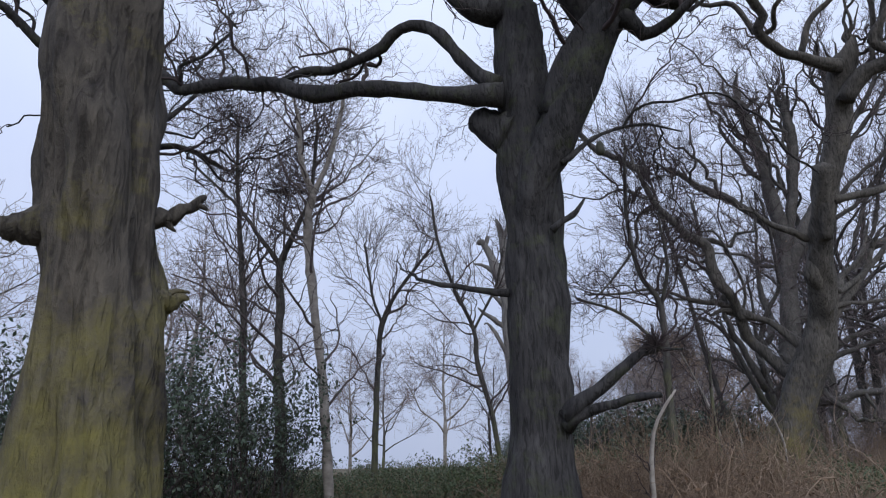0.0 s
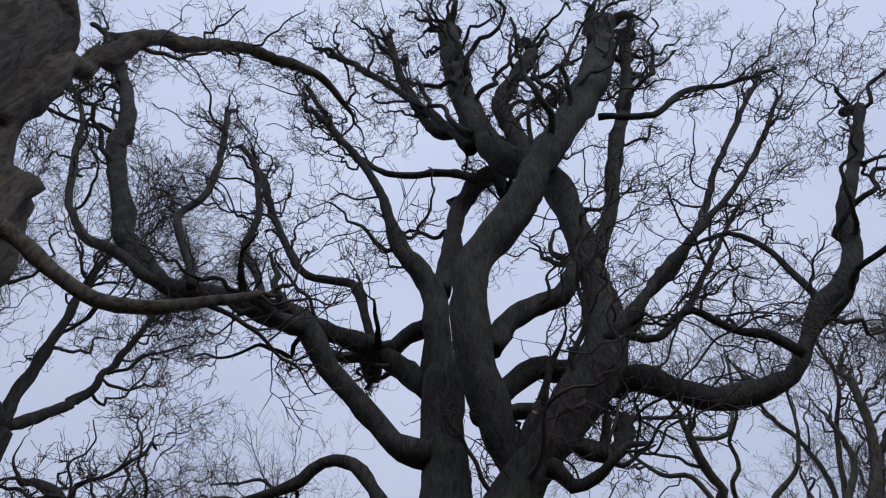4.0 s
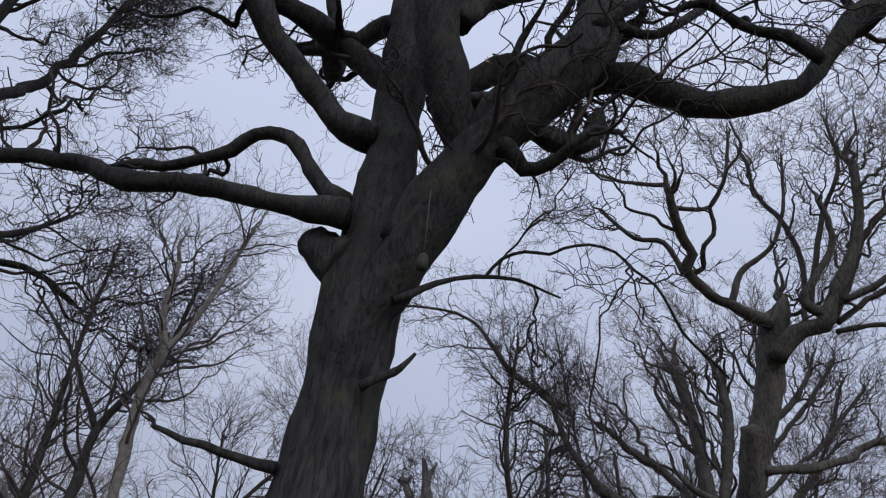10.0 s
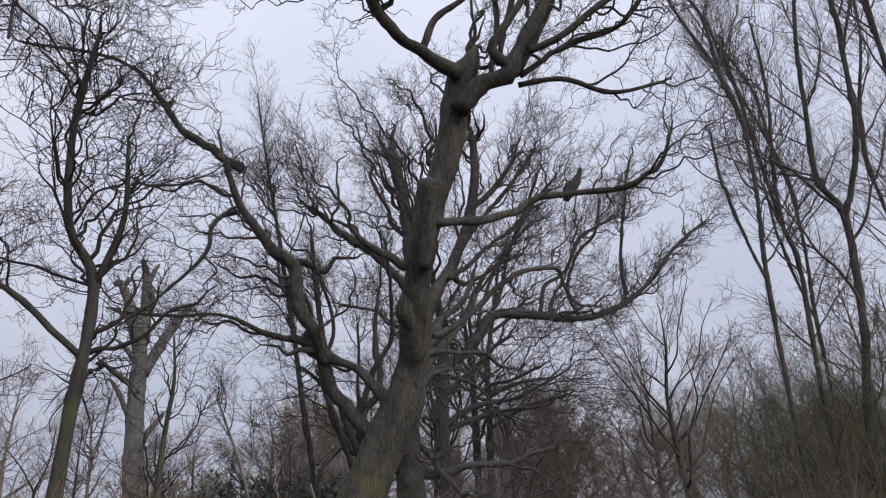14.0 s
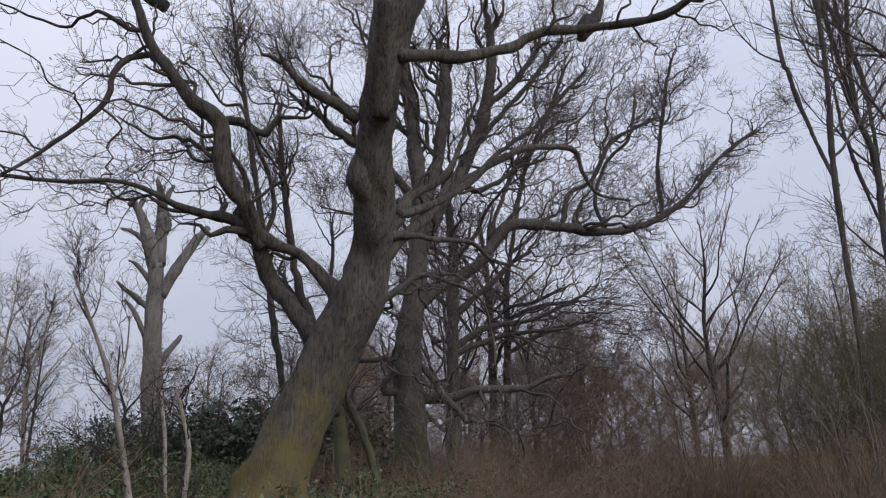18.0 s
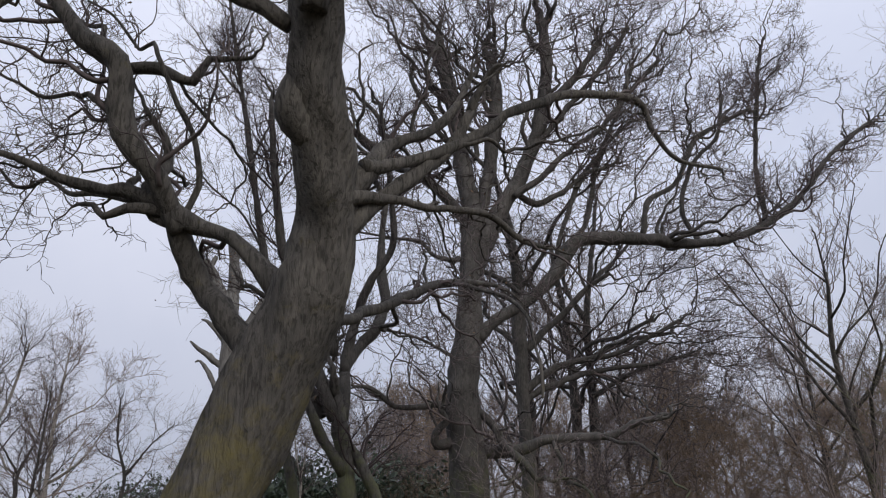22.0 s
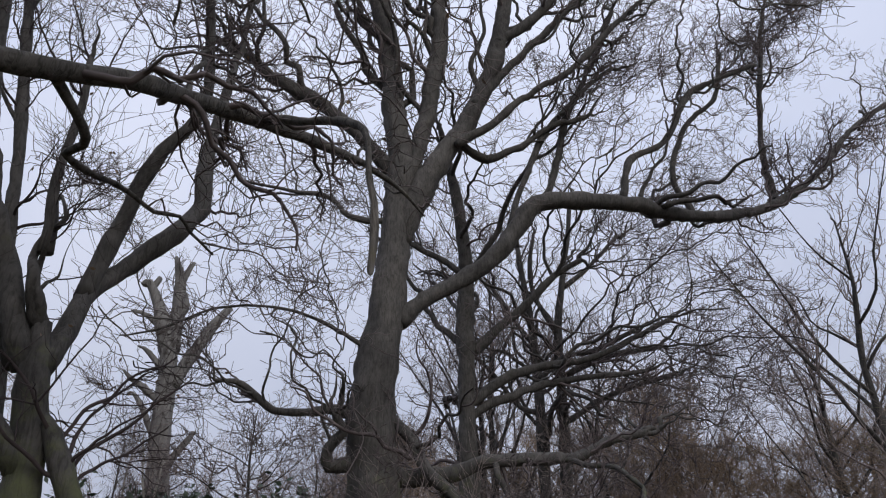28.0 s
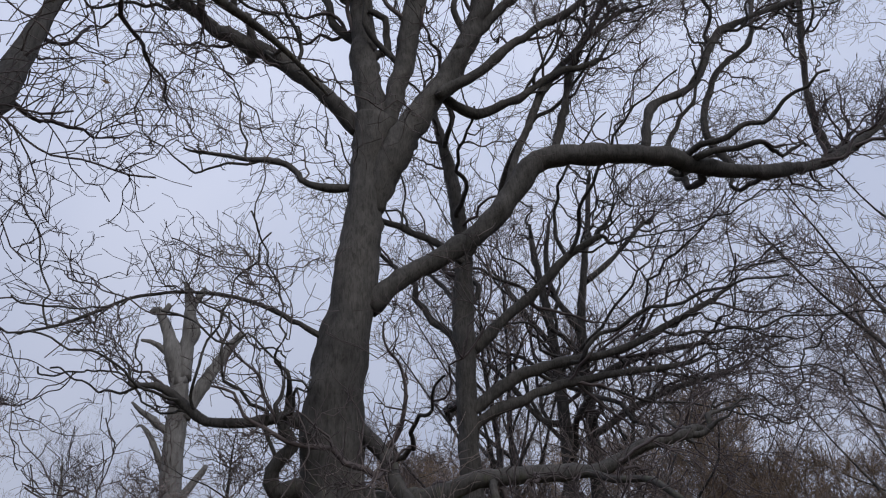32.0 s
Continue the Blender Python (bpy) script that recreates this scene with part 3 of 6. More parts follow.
    ("limb", [(2.13, 8.01, 16.54, 0.18), (1.40, 8.04, 17.96, 0.13), (0.37, 8.08, 20.02, 0.11), (-0.82, 8.11, 21.99, 0.1), (-2.62, 8.14, 24.36, 0.1)]),
    ("limb", [(2.25, 8.37, 15.64, 0.12), (1.44, 8.38, 15.97, 0.1), (0.07, 8.39, 16.07, 0.08), (-1.31, 8.40, 17.88, 0.07), (-2.92, 8.41, 21.57, 0.07)]),
    ("limb", [(0.43, 9.16, 10.41, 0.09), (0.05, 9.16, 11.38, 0.1), (-0.25, 9.16, 12.47, 0.11), (-0.90, 9.15, 12.77, 0.1), (-1.57, 9.14, 13.08, 0.09), (-2.42, 9.13, 14.67, 0.08), (-3.35, 9.13, 16.86, 0.09), (-4.07, 9.12, 18.49, 0.06)]),
    ("limb", [(-2.95, 6.97, 9.84, 0.09), (-3.94, 6.96, 10.65, 0.09), (-4.78, 6.95, 11.19, 0.08), (-5.61, 6.94, 12.39, 0.07), (-6.34, 6.94, 14.04, 0.07), (-7.47, 6.92, 16.73, 0.06), (-9.25, 6.91, 19.50, 0.05)]),
    ("limb", [(4.23, 7.22, 8.78, 0.07), (4.79, 7.30, 8.74, 0.06), (5.55, 7.40, 9.76, 0.06), (6.49, 7.52, 11.49, 0.05), (7.35, 7.61, 12.96, 0.044)]),
    ("limb", [(4.22, 7.31, 9.14, 0.08), (4.76, 7.38, 9.75, 0.07), (5.36, 7.45, 10.43, 0.06), (6.43, 7.58, 12.34, 0.07), (7.74, 7.73, 15.33, 0.07), (10.32, 7.91, 20.40, 0.06)]),
    ("limb", [(2.29, 8.55, 19.04, 0.23), (1.20, 8.54, 18.72, 0.17), (0.23, 8.53, 21.61, 0.16), (-0.28, 8.53, 23.59, 0.15), (-1.00, 8.52, 27.19, 0.13)]),
    ("limb", [(3.46, 7.57, 14.60, 0.24), (3.14, 7.57, 16.46, 0.2), (2.92, 7.57, 17.80, 0.21), (3.23, 7.57, 19.71, 0.2), (4.05, 7.58, 22.46, 0.19)]),
    ("burl", [(1.57, 8.32, 5.49, 0.35), (1.39, 8.34, 5.60, 0.28), (1.26, 8.35, 5.70, 0.24), (1.14, 8.36, 5.78, 0.2), (1.05, 8.37, 5.83, 0.15)]),
    ("stub", [(3.01, 7.58, 7.10, 0.17), (3.37, 7.62, 7.05, 0.14), (3.76, 7.67, 6.97, 0.13), (4.05, 7.71, 7.25, 0.13), (4.14, 7.72, 7.55, 0.12), (4.18, 7.73, 7.72, 0.06)]),
    ("stub", [(3.75, 7.67, 7.07, 0.06), (3.89, 7.69, 7.50, 0.06), (3.93, 7.70, 7.81, 0.034)]),
    ("limb", [(3.75, 7.67, 6.92, 0.037), (4.01, 7.71, 6.88, 0.031), (4.24, 7.73, 7.08, 0.022), (4.48, 7.76, 7.24, 0.013)]),
    ("stub", [(2.00, 8.00, 4.00, 0.05), (2.15, 8.01, 4.12, 0.041), (2.27, 8.02, 4.20, 0.041), (2.37, 8.02, 4.29, 0.026), (2.44, 8.03, 4.41, 0.016)]),
    ("stub", [(2.00, 8.10, 1.72, 0.1), (2.4, 7.95, 1.98, 0.075), (2.7, 7.87, 2.22, 0.06), (2.9, 7.84, 2.38, 0.055), (3.06, 7.82, 2.44, 0.045), (3.18, 7.8, 2.42, 0.02), (3.36, 7.77, 2.41, 0.012)]),
    ("stub", [(2.0, 8.10, 1.6, 0.09), (2.35, 7.98, 1.78, 0.065), (2.6, 7.88, 1.82, 0.05), (2.85, 7.78, 1.9, 0.045), (3.05, 7.7, 1.9, 0.03)]),
    ("burl", [(1.94, 8.22, 3.25, 0.1), (1.99, 8.2, 2.98, 0.16), (1.97, 8.2, 2.65, 0.1)]),
    ("burl", [(1.92, 8.22, 2.7, 0.08), (1.94, 8.21, 2.3, 0.17), (1.95, 8.2, 1.85, 0.19), (1.93, 8.2, 1.4, 0.1)]),
    ("limb", [(1.42, 8.16, 3.25, 0.06), (0.93, 8.20, 3.35, 0.042), (0.57, 8.22, 3.40, 0.036), (0.24, 8.25, 3.51, 0.022)]),
    ("limb", [(2.17, 7.83, 4.83, 0.048), (2.54, 7.93, 5.16, 0.03), (2.92, 8.02, 5.36, 0.024), (3.35, 8.13, 5.45, 0.019), (3.82, 8.25, 5.38, 0.011)]),
]
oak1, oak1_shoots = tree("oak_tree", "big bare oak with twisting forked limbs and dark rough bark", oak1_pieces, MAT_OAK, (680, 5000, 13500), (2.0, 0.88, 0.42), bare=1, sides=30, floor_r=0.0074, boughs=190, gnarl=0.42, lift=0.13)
tree0_pieces = [
    ("trunk", [(-0.43, 2.80, 1.05, 0.35), (-0.43, 2.80, 1.23, 0.34), (-0.46, 2.78, 1.52, 0.32), (-0.48, 2.77, 1.77, 0.31), (-0.51, 2.75, 2.18, 0.3), (-0.54, 2.73, 2.61, 0.31), (-0.57, 2.71, 3.07, 0.29), (-0.63, 2.68, 3.56, 0.27), (-0.66, 2.65, 3.91, 0.26), (-0.70, 2.63, 4.40, 0.25), (-0.76, 2.59, 5.00, 0.25)]),
    ("limb", [(-0.66, 2.55, 4.22, 0.27), (-0.74, 2.48, 4.50, 0.28), (-0.93, 2.30, 5.22, 0.31), (-1.14, 2.10, 6.08, 0.34), (-1.37, 1.87, 7.00, 0.34), (-1.86, 1.35, 8.63, 0.32), (-2.86, 0.27, 11.53, 0.3)]),
    ("limb", [(-0.59, 2.54, 4.54, 0.06), (-0.30, 2.62, 4.39, 0.05), (0.00, 2.70, 4.18, 0.046), (0.25, 2.76, 4.03, 0.042), (0.48, 2.78, 3.99, 0.036), (0.64, 2.82, 4.04, 0.033), (0.78, 2.91, 4.21, 0.031), (0.94, 3.02, 4.41, 0.024)]),
    ("limb", [(-0.89, 2.28, 5.24, 0.14), (-0.90, 2.32, 5.69, 0.13), (-0.91, 2.34, 6.17, 0.1), (-0.91, 2.39, 6.79, 0.09), (-0.88, 2.46, 7.36, 0.08), (-0.72, 2.71, 8.20, 0.07), (-0.46, 3.07, 9.11, 0.07), (-0.18, 3.44, 9.60, 0.07), (0.10, 3.80, 10.16, 0.06), (0.40, 4.19, 10.14, 0.039)]),
    ("stub", [(-0.38, 2.83, 2.36, 0.07), (-0.30, 2.89, 2.41, 0.045), (-0.26, 2.92, 2.42, 0.04), (-0.22, 2.94, 2.48, 0.038), (-0.18, 2.96, 2.47, 0.032), (-0.14, 2.99, 2.53, 0.022), (-0.12, 3.0, 2.54, 0.014)]),
    ("stub", [(-0.17, 2.97, 2.48, 0.026), (-0.14, 2.98, 2.49, 0.02), (-0.11, 3.0, 2.475, 0.008)]),
    ("stub", [(-0.27, 2.9, 2.42, 0.03), (-0.25, 2.91, 2.36, 0.018), (-0.23, 2.93, 2.34, 0.008)]),
    ("stub", [(-0.35, 2.85, 1.95, 0.085), (-0.27, 2.91, 1.99, 0.052), (-0.22, 2.94, 1.96, 0.04), (-0.19, 2.96, 2.0, 0.026), (-0.15, 2.98, 2.0, 0.01)]),
    ("stub", [(-0.24, 2.93, 2.0, 0.024), (-0.20, 2.95, 2.035, 0.014), (-0.15, 2.98, 2.03, 0.006)]),
    ("stub", [(-0.66, 2.65, 2.29, 0.11), (-0.76, 2.59, 2.27, 0.08), (-0.81, 2.56, 2.25, 0.07), (-0.85, 2.53, 2.27, 0.043), (-0.88, 2.52, 2.29, 0.02)]),
]
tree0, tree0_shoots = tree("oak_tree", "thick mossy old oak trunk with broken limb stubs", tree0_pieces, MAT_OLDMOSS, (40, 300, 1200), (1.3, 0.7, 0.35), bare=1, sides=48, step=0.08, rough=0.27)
bltree_pieces = [
    ("trunk", [(-8.10, 12.91, 5.59, 0.41), (-8.27, 12.73, 6.82, 0.38), (-8.42, 12.57, 8.10, 0.32), (-8.47, 12.51, 9.19, 0.28), (-8.53, 12.45, 10.39, 0.24), (-8.62, 12.36, 11.35, 0.23)]),
    ("limb", [(-8.62, 12.36, 11.35, 0.17), (-8.95, 11.76, 11.71, 0.16), (-9.32, 11.11, 11.80, 0.14), (-9.59, 10.57, 12.37, 0.13), (-9.86, 9.93, 13.45, 0.12), (-10.17, 9.35, 14.00, 0.09)]),
    ("limb", [(-8.64, 12.33, 11.42, 0.17), (-8.78, 12.18, 12.32, 0.15), (-8.82, 12.14, 13.73, 0.14), (-8.85, 12.11, 15.08, 0.12), (-8.96, 11.98, 16.46, 0.1), (-8.90, 12.04, 18.89, 0.07)]),
    ("limb", [(-8.63, 12.35, 11.53, 0.13), (-8.38, 12.82, 12.34, 0.13), (-8.06, 13.45, 13.80, 0.12), (-7.97, 13.89, 16.19, 0.1), (-7.99, 14.11, 18.12, 0.08), (-7.89, 14.47, 20.50, 0.06)]),
    ("limb", [(-8.29, 12.71, 7.93, 0.11), (-7.84, 13.57, 8.31, 0.1), (-7.45, 14.32, 8.91, 0.09), (-6.92, 15.22, 9.31, 0.08), (-6.38, 16.10, 9.20, 0.06)]),
    ("limb", [(-8.47, 12.51, 9.19, 0.13), (-7.90, 13.13, 9.18, 0.11), (-7.36, 13.71, 9.12, 0.09), (-6.87, 14.24, 9.62, 0.07), (-6.44, 14.71, 10.60, 0.049)]),
    ("limb", [(-8.53, 12.45, 10.39, 0.14), (-8.92, 12.03, 10.55, 0.11), (-9.43, 11.47, 11.08, 0.1), (-9.97, 10.89, 11.24, 0.07)]),
]
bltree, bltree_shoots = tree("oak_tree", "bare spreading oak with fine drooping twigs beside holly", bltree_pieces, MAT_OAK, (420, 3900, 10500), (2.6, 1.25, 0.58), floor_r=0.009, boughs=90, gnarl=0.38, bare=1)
oak2_pieces = [
    ("trunk", [(8.40, 19.83, 0.71, 0.57), (8.62, 19.76, 1.40, 0.51), (8.99, 19.65, 2.29, 0.47), (9.38, 19.51, 3.22, 0.45), (9.74, 19.28, 3.98, 0.44), (9.96, 18.98, 4.83, 0.38), (9.88, 18.50, 5.58, 0.37), (9.79, 18.19, 6.06, 0.35), (9.76, 17.73, 6.88, 0.31), (9.74, 17.26, 7.66, 0.28), (9.70, 16.80, 8.40, 0.26)]),
    ("limb", [(9.72, 17.47, 6.63, 0.15), (9.86, 17.12, 7.89, 0.27), (10.08, 16.80, 8.95, 0.28), (10.22, 16.50, 10.05, 0.27), (10.36, 16.27, 10.92, 0.3), (10.56, 16.12, 11.28, 0.25), (10.71, 15.99, 11.69, 0.06)]),
    ("limb", [(10.23, 16.12, 9.90, 0.21), (10.43, 15.95, 10.31, 0.23), (10.78, 15.72, 10.57, 0.21), (11.18, 15.49, 10.62, 0.2), (11.36, 15.33, 11.01, 0.15), (11.60, 15.11, 11.57, 0.15), (11.91, 14.83, 12.30, 0.14), (12.10, 14.59, 13.06, 0.12), (12.19, 14.36, 13.99, 0.11), (12.23, 14.17, 14.79, 0.1)]),
    ("limb", [(10.24, 16.02, 10.85, 0.2), (9.70, 15.87, 10.98, 0.17), (9.13, 15.69, 11.11, 0.14), (8.60, 15.54, 11.11, 0.13), (8.19, 15.35, 11.34, 0.13), (7.98, 15.20, 11.55, 0.13), (8.08, 14.95, 11.78, 0.11), (7.77, 14.70, 12.12, 0.1), (7.54, 14.37, 12.57, 0.1), (7.41, 14.10, 12.92, 0.09)]),
    ("limb", [(11.21, 15.38, 10.76, 0.12), (10.77, 15.34, 11.11, 0.13), (11.00, 15.11, 11.59, 0.09), (11.46, 14.67, 12.56, 0.08), (11.21, 14.45, 13.56, 0.06)]),
    ("limb", [(11.54, 15.11, 11.06, 0.09), (12.18, 14.71, 11.35, 0.08), (12.90, 14.25, 11.94, 0.07), (13.63, 13.79, 12.47, 0.05)]),
    ("limb", [(9.29, 19.83, 3.41, 0.215), (8.89, 20.02, 3.83, 0.181), (8.63, 20.14, 4.18, 0.172), (8.38, 20.27, 4.56, 0.163), (8.13, 20.01, 5.11, 0.146), (7.86, 19.63, 5.70, 0.146), (7.44, 19.51, 6.25, 0.146), (7.23, 19.42, 7.17, 0.138), (6.77, 19.46, 7.52, 0.12), (6.34, 19.50, 8.10, 0.103), (6.02, 19.51, 8.52, 0.086), (5.78, 19.47, 9.03, 0.0774), (5.57, 19.40, 9.79, 0.0688)]),
    ("limb", [(8.15, 19.86, 5.06, 0.12), (7.79, 19.85, 5.45, 0.104), (7.40, 19.85, 5.58, 0.088), (6.82, 19.85, 5.68, 0.064), (6.25, 19.85, 5.94, 0.048), (5.61, 19.85, 6.08, 0.04), (4.93, 19.85, 6.00, 0.0376), (3.94, 19.84, 5.99, 0.0296)]),
    ("limb", [(9.54, 19.31, 4.07, 0.17), (9.17, 19.47, 4.50, 0.13), (8.78, 19.63, 4.93, 0.1), (8.29, 19.78, 5.15, 0.13), (7.99, 19.88, 5.37, 0.13)]),
    ("limb", [(7.21, 19.87, 7.46, 0.08), (7.61, 19.83, 7.50, 0.08), (8.08, 19.78, 7.25, 0.07), (8.26, 19.76, 7.62, 0.05), (8.78, 19.70, 7.67, 0.032)]),
    ("limb", [(6.03, 19.81, 8.65, 0.07), (5.62, 19.80, 8.51, 0.06), (5.39, 19.77, 8.10, 0.06), (5.33, 19.71, 7.49, 0.049), (4.72, 19.64, 6.60, 0.038), (4.03, 19.56, 5.88, 0.027)]),
    ("limb", [(6.06, 20.35, 10.07, 0.11), (5.12, 20.56, 10.79, 0.1), (4.50, 20.70, 11.20, 0.09), (3.94, 20.81, 12.07, 0.08), (3.22, 20.97, 12.96, 0.06), (2.25, 21.20, 13.47, 0.048), (0.43, 21.62, 13.70, 0.032)]),
    ("limb", [(9.92, 17.05, 7.52, 0.11), (11.01, 17.05, 7.81, 0.1), (11.92, 17.05, 8.09, 0.09), (12.35, 17.06, 8.46, 0.085), (13.50, 16.91, 8.73, 0.08), (14.44, 16.14, 8.63, 0.07), (14.93, 15.71, 8.93, 0.055), (15.14, 15.44, 9.30, 0.045), (15.22, 15.21, 9.75, 0.03)]),
    ("limb", [(9.90, 18.70, 4.99, 0.13), (10.15, 18.82, 5.26, 0.15), (10.35, 18.92, 5.61, 0.13), (10.53, 19.01, 5.87, 0.11), (10.83, 19.14, 6.14, 0.08), (11.28, 19.34, 6.45, 0.07), (11.65, 19.51, 6.97, 0.06), (11.92, 19.64, 7.55, 0.05)]),
    ("limb", [(10.34, 18.77, 5.52, 0.1), (10.75, 18.98, 5.71, 0.08), (11.17, 19.19, 5.95, 0.08), (11.64, 19.42, 6.31, 0.08), (12.18, 19.68, 6.77, 0.08), (12.81, 19.98, 7.33, 0.08), (13.72, 20.39, 7.98, 0.07), (14.78, 20.85, 8.41, 0.07), (15.48, 21.15, 8.57, 0.06), (15.74, 21.31, 7.99, 0.05), (16.29, 21.57, 7.62, 0.043), (17.53, 22.10, 7.80, 0.033)]),
    ("limb", [(9.94, 18.62, 4.94, 0.09), (10.30, 18.82, 5.16, 0.09), (10.58, 18.97, 5.22, 0.07), (10.88, 19.13, 5.30, 0.06), (11.31, 19.36, 5.32, 0.049), (11.79, 19.59, 5.40, 0.046), (12.25, 19.82, 5.42, 0.048), (12.66, 20.04, 5.23, 0.043), (13.27, 20.33, 5.23, 0.029)]),
    ("limb", [(9.94, 18.95, 4.58, 0.12), (10.26, 19.04, 4.90, 0.12), (10.48, 19.11, 5.15, 0.11), (10.87, 19.22, 5.50, 0.11), (11.13, 19.30, 5.76, 0.09), (11.52, 19.42, 6.26, 0.09), (11.90, 19.53, 6.95, 0.07)]),
    ("limb", [(9.85, 19.79, 3.74, 0.09), (10.02, 20.33, 4.11, 0.09), (10.33, 21.00, 4.36, 0.08), (10.79, 21.64, 4.67, 0.08), (11.34, 22.24, 5.13, 0.08), (12.07, 23.25, 5.72, 0.08), (13.03, 24.32, 6.13, 0.06), (13.9, 25.2, 6.3, 0.035), (14.5, 25.9, 6.2, 0.015)]),
    ("limb", [(11.43, 15.60, 10.74, 0.08), (12.06, 15.29, 11.95, 0.08), (12.68, 14.98, 13.34, 0.08), (13.74, 14.54, 14.26, 0.06), (14.44, 14.22, 15.52, 0.06), (14.32, 14.17, 16.78, 0.041)]),
    ("limb", [(10.88, 15.77, 10.52, 0.08), (11.22, 15.79, 12.40, 0.07), (11.15, 15.90, 13.93, 0.07), (10.71, 16.11, 15.11, 0.06), (10.62, 16.22, 16.79, 0.05)]),
    ("limb", [(11.10, 15.70, 11.05, 0.08), (11.35, 15.44, 12.38, 0.07), (11.69, 15.16, 13.63, 0.07), (12.29, 14.78, 15.18, 0.05), (12.24, 14.61, 16.79, 0.041)]),
    ("limb", [(11.56, 15.56, 10.75, 0.08), (12.72, 15.08, 11.56, 0.07), (13.82, 14.63, 12.04, 0.06), (14.65, 14.26, 13.35, 0.045)]),
    ("limb", [(11.53, 15.67, 10.55, 0.07), (12.38, 15.22, 10.58, 0.06), (13.27, 14.73, 10.07, 0.05), (14.32, 14.17, 10.20, 0.034)]),
    ("limb", [(8.34, 16.16, 12.10, 0.07), (7.89, 16.10, 13.03, 0.07), (7.13, 16.17, 13.15, 0.06), (6.38, 16.18, 13.91, 0.044)]),
    ("limb", [(8.13, 15.85, 14.92, 0.07), (7.07, 15.89, 14.85, 0.06), (6.02, 15.92, 15.17, 0.037)]),
    ("limb", [(8.12, 16.04, 14.26, 0.07), (9.09, 15.81, 14.22, 0.06), (9.71, 15.68, 15.53, 0.047), (9.98, 15.66, 17.14, 0.041)]),
    ("limb", [(9.46, 16.20, 11.41, 0.08), (9.79, 16.06, 12.32, 0.07), (10.57, 15.78, 13.09, 0.06), (11.03, 15.59, 14.35, 0.047), (11.21, 15.48, 15.85, 0.04)]),
    ("stub", [(13.94, 17.18, 9.62, 0.05), (13.80, 17.21, 9.25, 0.1), (13.56, 17.25, 8.92, 0.15), (13.46, 17.27, 8.69, 0.06)]),
    ("stub", [(12.35, 23.6, 5.85, 0.05), (12.75, 23.2, 5.6, 0.042), (13.15, 22.75, 5.3, 0.04), (13.32, 22.2, 4.8, 0.03), (13.36, 21.95, 4.2, 0.024), (13.39, 21.87, 3.75, 0.03), (13.37, 21.85, 3.4, 0.022), (13.37, 21.84, 3.35, 0.012)]),
    ("burl", [(9.79, 18.42, 5.54, 0.16), (9.61, 18.24, 5.76, 0.23), (9.55, 18.15, 5.97, 0.23), (9.63, 18.08, 6.25, 0.14)]),
    ("limb", [(9.47, 17.91, 6.78, 0.1), (9.04, 17.90, 7.02, 0.09), (8.56, 17.89, 7.30, 0.07), (8.18, 17.87, 7.65, 0.046)]),
]
oak2, oak2_shoots = tree("oak_tree", "leaning bare oak with swollen trunk and mossy foot", oak2_pieces, MAT_MOSSY, (520, 4300, 12000), (2.2, 1.1, 0.5), twig_mat=MAT_TWIG_MID_HAZE, sides=30, floor_r=0.0062, boughs=120, gnarl=0.4, bare=1)
